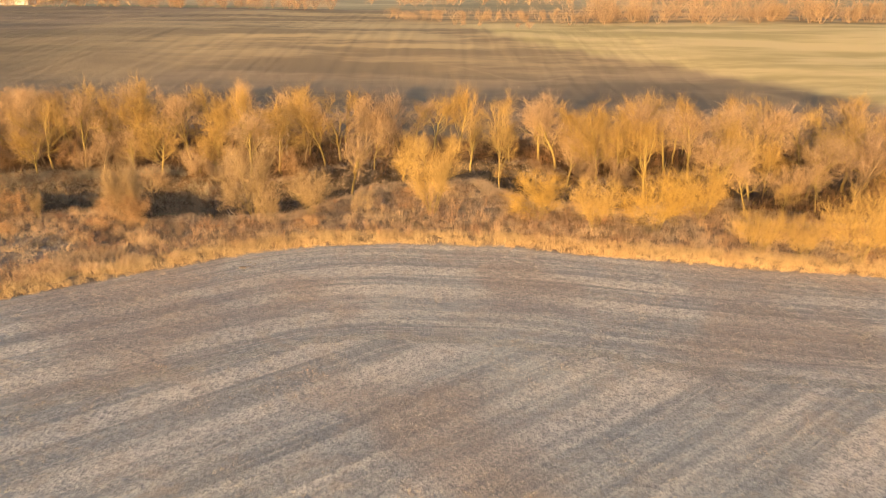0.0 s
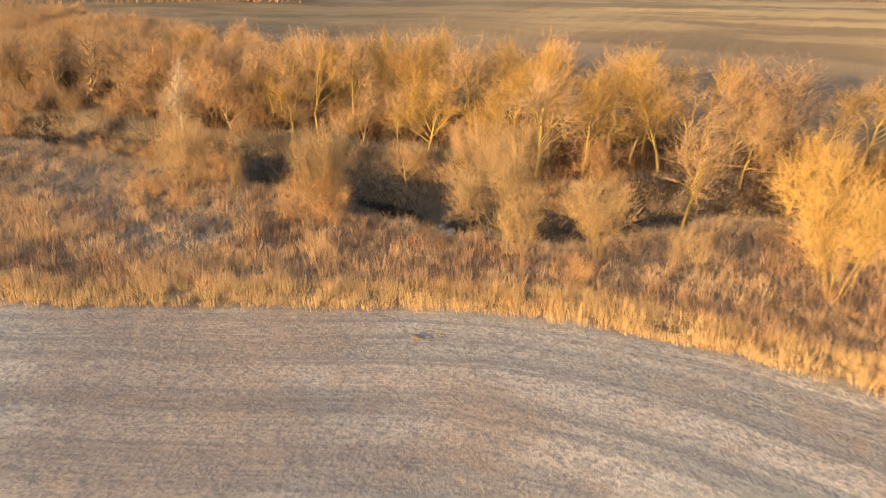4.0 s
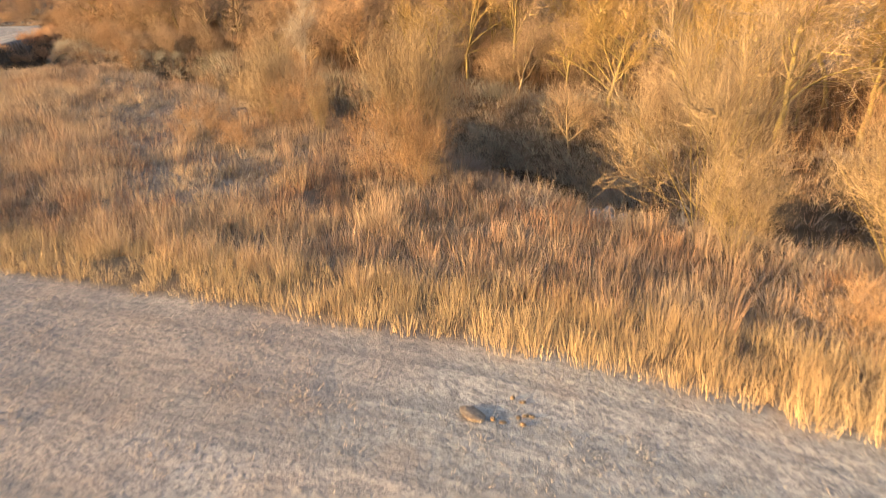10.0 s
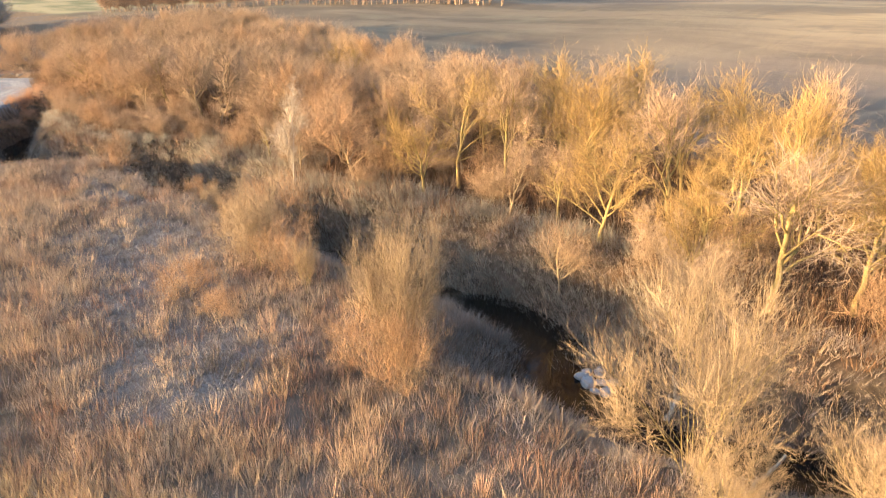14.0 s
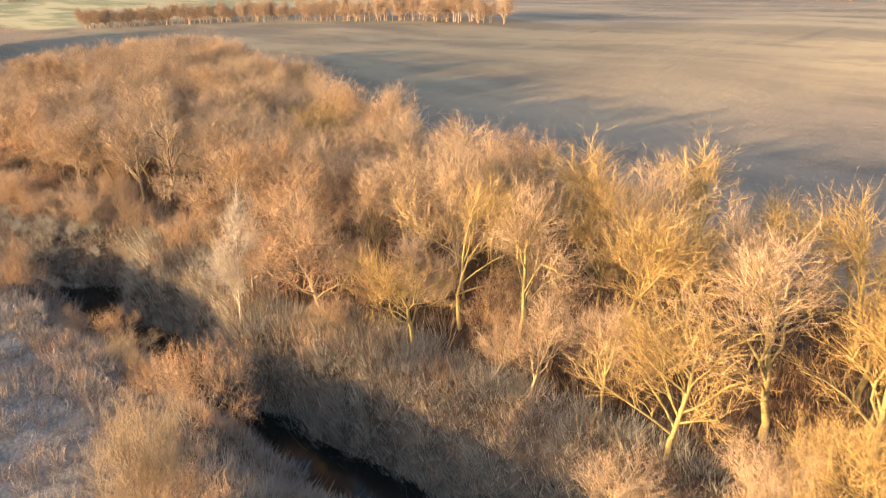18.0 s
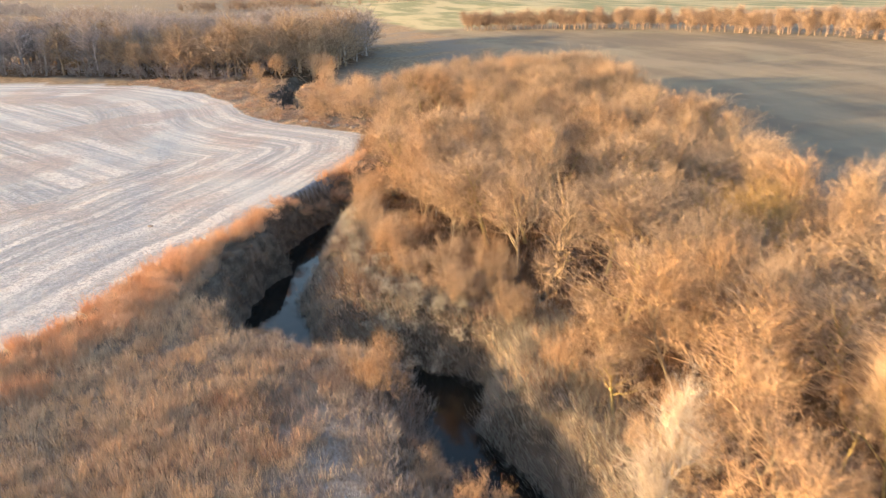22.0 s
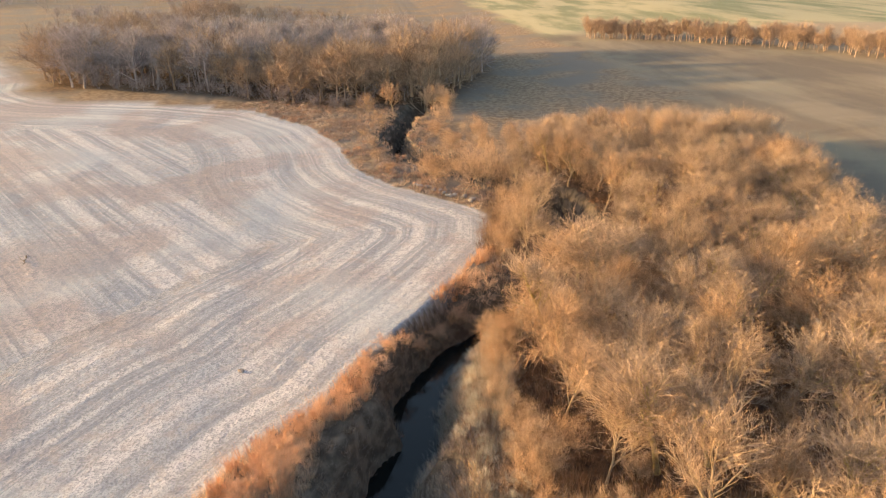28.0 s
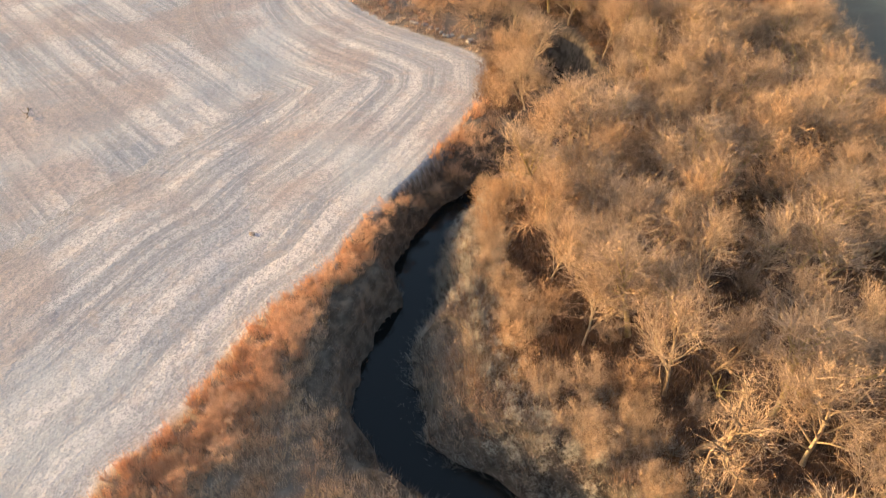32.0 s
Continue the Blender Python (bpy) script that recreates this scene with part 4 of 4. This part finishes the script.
LIGHT = [Bare(q, fork=0.22, reach=0.42, limbs=11, forks=4, twigs=1500, shoots=0.14, thick=0.15, twig=1.2, twig_r=0.021) for q in (31, 33)] + [Bare(34, fork=0.4, reach=0.3, limbs=9, forks=4, twigs=1300, shoots=0.14, thick=0.13, twig=1.1, twig_r=0.021, open_=0.8)]
SCRUB = [Bare(32, stems=3, fork=0.2, reach=0.36, limbs=6, forks=2, twigs=520, thick=0.16, twig=1.9, twig_r=0.035, open_=1.1)]
r = np.random.RandomState(3)


def fill(poly, m, lo, hi, gap):
    p_ = np.array(poly)
    out = []
    for _ in range(m * 30):
        x, y = p_[:, 0].min() + r.rand() * np.ptp(p_[:, 0]), p_[:, 1].min() + r.rand() * np.ptp(p_[:, 1])
        if inside(np.array([x]), np.array([y]), poly)[0] and all((x - a) ** 2 + (y - b) ** 2 > gap * gap for a, b, _ in out):
            out.append((x, y, lo + (hi - lo) * r.rand()))
            if len(out) >= m:
                break
    return out


def along(a, b, m, lo, hi, wide_):
    return [(a[0] + (b[0] - a[0]) * t + r.normal(0, wide_), a[1] + (b[1] - a[1]) * t + r.normal(0, wide_), lo + (hi - lo) * r.rand()) for t in np.linspace(0, 1, m)]


def bent(a, b, c_, m, lo, hi, wide_):
    """Spots along a bow from a to c_, pulled towards b."""
    return [(*((1 - t) ** 2 * np.array(a) + 2 * t * (1 - t) * np.array(b) + t * t * np.array(c_) + r.normal(0, wide_, 2)), lo + (hi - lo) * r.rand()) for t in np.linspace(0, 1, m)]


stand = fill(FARWOOD, 250, 11, 19, 4.2)
LOW = [(x, y) for x, y, _ in stand]
# Sun and shade set by twig colour: tan for sunny trees, grey otherwise.
sunny = [p for p in stand if math.hypot(p[0] + 264, (p[1] - 66) * 0.75) < 30 or (p[0] * 7.3 + p[1] * 3.1) % 4 < 0.7]
far_wood("far_wood", [p for p in stand if p not in sunny], LIGHT, [TWIG_GREY], "leafless wood beyond the stubble field, coloured grey as if shaded")
far_wood("far_wood", sunny, LIGHT[:2], [TWIG_TAN], "leafless trees in the wood beyond the stubble field, coloured orange-brown as if sunlit")
far_wood("far_thicket", [(x + r.normal(0, 2), y + r.normal(0, 2), 3 + 3.5 * r.rand()) for x, y in LOW[::2]] + along((-247, 74), (-261, 53), 12, 3, 6, 1.5) + along((-261, 53), (-277, 29), 16, 3, 6, 1.5) + along((-277, 29), (-290, -8), 20, 3, 6, 1.5), SCRUB, [TWIG_GREY], "grey undergrowth below the leafless wood", "thicket")
far_wood("hedgerow", bent((-187.5, 240), (-310, 226), (-363, 164.5), 210, 5.5, 9.5, 1.8), LIGHT, [TWIG_BROWN], "row of bare tan trees along the field boundary")
far_wood("hedgerow", along((-22, 330), (66, 292), 44, 4, 7, 3) + along((62, 305), (250, 318), 110, 7, 12, 7), SCRUB, [TWIG_BROWN], "bare tan trees along the far field edge")
far_wood("hedgerow", along((-330, 420), (-60, 390), 110, 5, 9, 6), SCRUB, [TWIG_BROWN], "bare brown bushes along the far field edge")
far_wood("hedgerow", along((-600, -60), (-520, 60), 30, 6, 10, 8) + along((-820, 60), (-720, 330), 50, 8, 13, 10), SCRUB, [TWIG_BROWN], "distant bare bushes between fields")
far_wood("hedgerow", along((-560, -120), (-470, -10), 34, 6, 11, 9) + along((-430, -70), (-360, -20), 22, 7, 12, 8) + along((-900, -200), (-640, -40), 46, 8, 13, 12) + along((-420, 60), (-560, 20), 24, 4, 8, 5), SCRUB, [TWIG_GREY], "distant grey leafless bushes among the fields")
far_wood("far_wood", fill([(-664, -215), (-800, -143), (-900, -150), (-950, -330), (-720, -330)], 110, 9, 15, 7), SCRUB, [TWIG_GREY], "distant grey leafless wood")
far_wood("far_wood", along((-770, 10), (-930, 150), 70, 9, 14, 9) + along((-400, -55), (-600, -20), 60, 9, 14, 10), SCRUB, [TWIG_BROWN], "distant brown leafless wood in a long belt")
far_wood("hedgerow", along((260, 330), (420, 300), 40, 8, 13, 8) + along((-40, 520), (260, 560), 60, 8, 12, 8) + along((-520, 480), (-340, 520), 40, 7, 12, 8), SCRUB, [TWIG_TAN], "distant bare tan tree line")


# ---- small things ----
def part(name, verts, faces, mat, parent=None, label="", smooth=True):
    ob = new(name, mesh_of(name, verts, faces, [mat], smooth))
    ob.parent = parent
    return tagged(ob, label) if label else ob


def limb(points, r0, r1, sides=7):
    return tube(np.array(points, float), np.linspace(r0, r1, len(points)), sides)


def wobbly(a, b, k, amount, seed):
    r_ = np.random.RandomState(seed)
    t = np.linspace(0, 1, k)[:, None]
    return np.array(a) + (np.array(b) - np.array(a)) * t + r_.normal(0, amount, (k, 3)) * np.sin(np.pi * t)


def dead_tree(name, label, category, x, y, end, r0, mat, branches, seed):
    """A bare dead trunk from the ground at x, y to end, with a few broken branches as parts."""
    z = ground_z(x, y)
    top = tagged(new(name), label, category)
    top.location = (x, y, z)
    line = wobbly((0, 0, -0.1), end, 7, 0.12, seed)
    part("trunk", *limb(line, r0, r0 * 0.45), mat, top)
    r_ = np.random.RandomState(seed + 1)
    for k in range(branches):
        p0 = line[2 + k % 4]
        d = r_.normal(0, 1, 3)
        d[2] = abs(d[2]) * 0.7 + 0.2
        d /= np.linalg.norm(d)
        part("branch", *limb(wobbly(p0, p0 + d * (0.9 + 1.3 * r_.rand()), 5, 0.06, seed + 9 + k), r0 * 0.4, r0 * 0.12, 5), mat, top)
    return top


DRIFT = bark("weathered_wood", (0.42, 0.36, 0.28), (0.66, 0.58, 0.46))
dead_tree("fallen_tree", "pale broken trunk leaning over the creek bank", "fallen tree", -28.9, 89.2, (0.4, 2.8, 2.6), 0.27, DRIFT, 3, 50)
dead_tree("snag", "pale broken dead trunk standing in the wood", "dead tree", -25.2, 110.8, (0.5, 0.2, 6.2), 0.22, DRIFT, 3, 51)
dead_tree("snag", "slim white dead stem in the thicket", "dead tree", -119.5, 92.6, (0.2, 0.1, 4.2), 0.10, BARK_WHITE, 1, 52)
dead_tree("fallen_branch", "dark dead branch lying on the stubble", "branch", -158.6, 28.6, (3.6, 1.2, 0.25), 0.10, BARK_DARK, 3, 53)
dead_tree("fallen_tree", "lichen-yellow fallen trunk in the wood", "fallen tree", -119.0, 112.0, (3.8, 1.0, 1.9), 0.20, BARK_YELLOW, 5, 54)
dead_tree("fallen_tree", "lichen-yellow leaning dead trunk", "fallen tree", -103.0, 100.5, (3.2, -1.4, 2.6), 0.18, BARK_YELLOW, 5, 55)
dead_tree("fallen_tree", "lichen-yellow leaning dead trunk", "fallen tree", -102.0, 111.0, (2.2, 2.6, 3.0), 0.20, BARK_YELLOW, 5, 56)
dead_tree("fallen_tree", "bright broken trunk leaning by the creek", "fallen tree", -23.2, 87.6, (0.9, 1.2, 2.6), 0.14, DRIFT, 2, 57)


def lump(name, label, category, group, x, y, size, mat, seed, sink=0.3):
    """A rough stone or clod, knocked out of a ball."""
    bm = bmesh.new()
    bmesh.ops.create_icosphere(bm, subdivisions=2, radius=1.0)
    off = Vector((seed * 3.1, seed * 1.7, 0))
    for v in bm.verts:
        v.co *= 1 + 0.35 * noise.noise(v.co * 1.1 + off) + 0.15 * noise.noise(v.co * 3.0 + off)
    me_ = bpy.data.meshes.new(name)
    bm.to_mesh(me_)
    bm.free()
    me_.materials.append(mat)
    ob = tagged(new(name, me_), label, category, group)
    s = Vector(size)
    z = max(ground_z(x, y), WATER_Z - 0.1)
    ob.matrix_world = Matrix.LocRotScale((x, y, z + s.z * (1 - sink)), Euler((0, 0, seed)), s)
    return ob


STONE = bark("pale_stone", (0.16, 0.145, 0.13), (0.34, 0.32, 0.30))
FROSTED = bark("frosted_stone", (0.28, 0.28, 0.28), (0.52, 0.52, 0.53))
CLAY = bark("tan_clay", (0.15, 0.105, 0.065), (0.30, 0.215, 0.135))
EARTH = bark("dark_earth", (0.15, 0.12, 0.10), (0.30, 0.25, 0.21))
for k, (x, y, s) in enumerate(((-34.7, 89.9, 0.5), (-34.0, 89.6, 0.6), (-33.5, 90.2, 0.4), (-34.9, 90.6, 0.35), (-33.2, 89.2, 0.35), (-32.6, 89.6, 0.55), (-34.2, 91.0, 0.5), (-33.0, 90.8, 0.45))):
    lump("boulder", "whitish rough boulder at the edge of the creek", "boulder", "boulders by the creek", x, y, (s * 1.0, s * 0.8, s * 0.55), FROSTED, 1 + 1.3 * k, 0.45)
lump("dirt_mound", "small dark dug-out mound on the stubble", "mound", "", -20.6, 66.4, (0.42, 0.26, 0.08), EARTH, 3, 0.45)
lump("dirt_mound", "small dark clod on the stubble", "mound", "", -127.8, 61.4, (0.4, 0.25, 0.08), EARTH, 4, 0.4)
R2 = random.Random(8)
for k in range(9):
    lump("clod", "tan clod of dug-out soil and straw on the stubble", "clod", "clods beside the mound", -20.0 + R2.uniform(-0.5, 1.2), 67.1 + R2.uniform(-0.5, 0.6), (R2.uniform(0.05, 0.10), R2.uniform(0.05, 0.09), R2.uniform(0.02, 0.05)), CLAY, 30 + k)
for k in range(16):
    t = k / 15
    lump("field_stone", "pale fieldstone at the corner of the field", "stone", "stones along the field corner", -172.5 - 10 * t + R2.uniform(-0.6, 0.6), 90.2 - 8.5 * t + R2.uniform(-0.6, 0.6), (R2.uniform(0.3, 0.6), R2.uniform(0.3, 0.5), R2.uniform(0.2, 0.4)), STONE, 10 + k)
for x, y, h in ((31.2, 266.4, 3.4), (27.5, 268, 2.4), (14, 280, 2.2), (8, 287, 2.6), (4.5, 290, 2.0)):
    tree("brown_bush", x, y, h, h * 1.1)

# a white barn beyond the fields
bx, by = -268.0, 459.0
bz = ground_z(bx, by)
barn = tagged(new("barn"), "long white metal barn with a grey roof", "barn")
barn.matrix_world = pose(bx, by, bz, 0, 0, 8)
n = Nodes("white_siding")
WHITE = n.done(n.mix(n.span(n.noise(0.4, 4), 0.4, 0.6), (0.72, 0.73, 0.74), (0.82, 0.82, 0.82)), 0.5, 0.4)
n = Nodes("grey_roofing")
ROOF = n.done(n.mix(n.span(n.noise(0.5, 4), 0.4, 0.6), (0.34, 0.35, 0.37), (0.46, 0.47, 0.49)), 0.45, 0.5)
L, W, H, T = 12.0, 6.0, 4.2, 6.4
prism = [(-L, -W, -1), (L, -W, -1), (L, W, -1), (-L, W, -1), (-L, -W, H), (L, -W, H), (L, W, H), (-L, W, H)]
part("wall", prism, [(0, 1, 5, 4), (1, 2, 6, 5), (2, 3, 7, 6), (3, 0, 4, 7)], WHITE, barn, "", False)
gable = [(s * L, -W, H) for s in (-1, 1)] + [(s * L, W, H) for s in (-1, 1)] + [(s * L, 0, T) for s in (-1, 1)]
part("gable", gable, [(0, 2, 4), (1, 5, 3)], WHITE, barn, "", False)
for s in (-1, 1):
    slab = [(x, s * (W + 0.4), H - 0.1 + dz) for dz in (0, 0.2) for x in (-L - 0.4, L + 0.4)] + [(x, 0, T + dz) for dz in (0, 0.2) for x in (-L - 0.4, L + 0.4)]
    part("roof", slab, [(0, 1, 5, 4), (2, 3, 7, 6), (0, 2, 3, 1), (0, 2, 6, 4), (1, 3, 7, 5), (4, 5, 7, 6)], ROOF, barn, "", False)
door = [(-1.8, -W - 0.06, -1), (1.8, -W - 0.06, -1), (1.8, -W - 0.06, 3.2), (-1.8, -W - 0.06, 3.2), (-1.8, -W + 0.02, -1), (1.8, -W + 0.02, -1), (1.8, -W + 0.02, 3.2), (-1.8, -W + 0.02, 3.2)]
part("door", door, [(0, 1, 2, 3), (0, 3, 7, 4), (1, 5, 6, 2), (3, 2, 6, 7)], ROOF, barn, "grey sliding door", False)
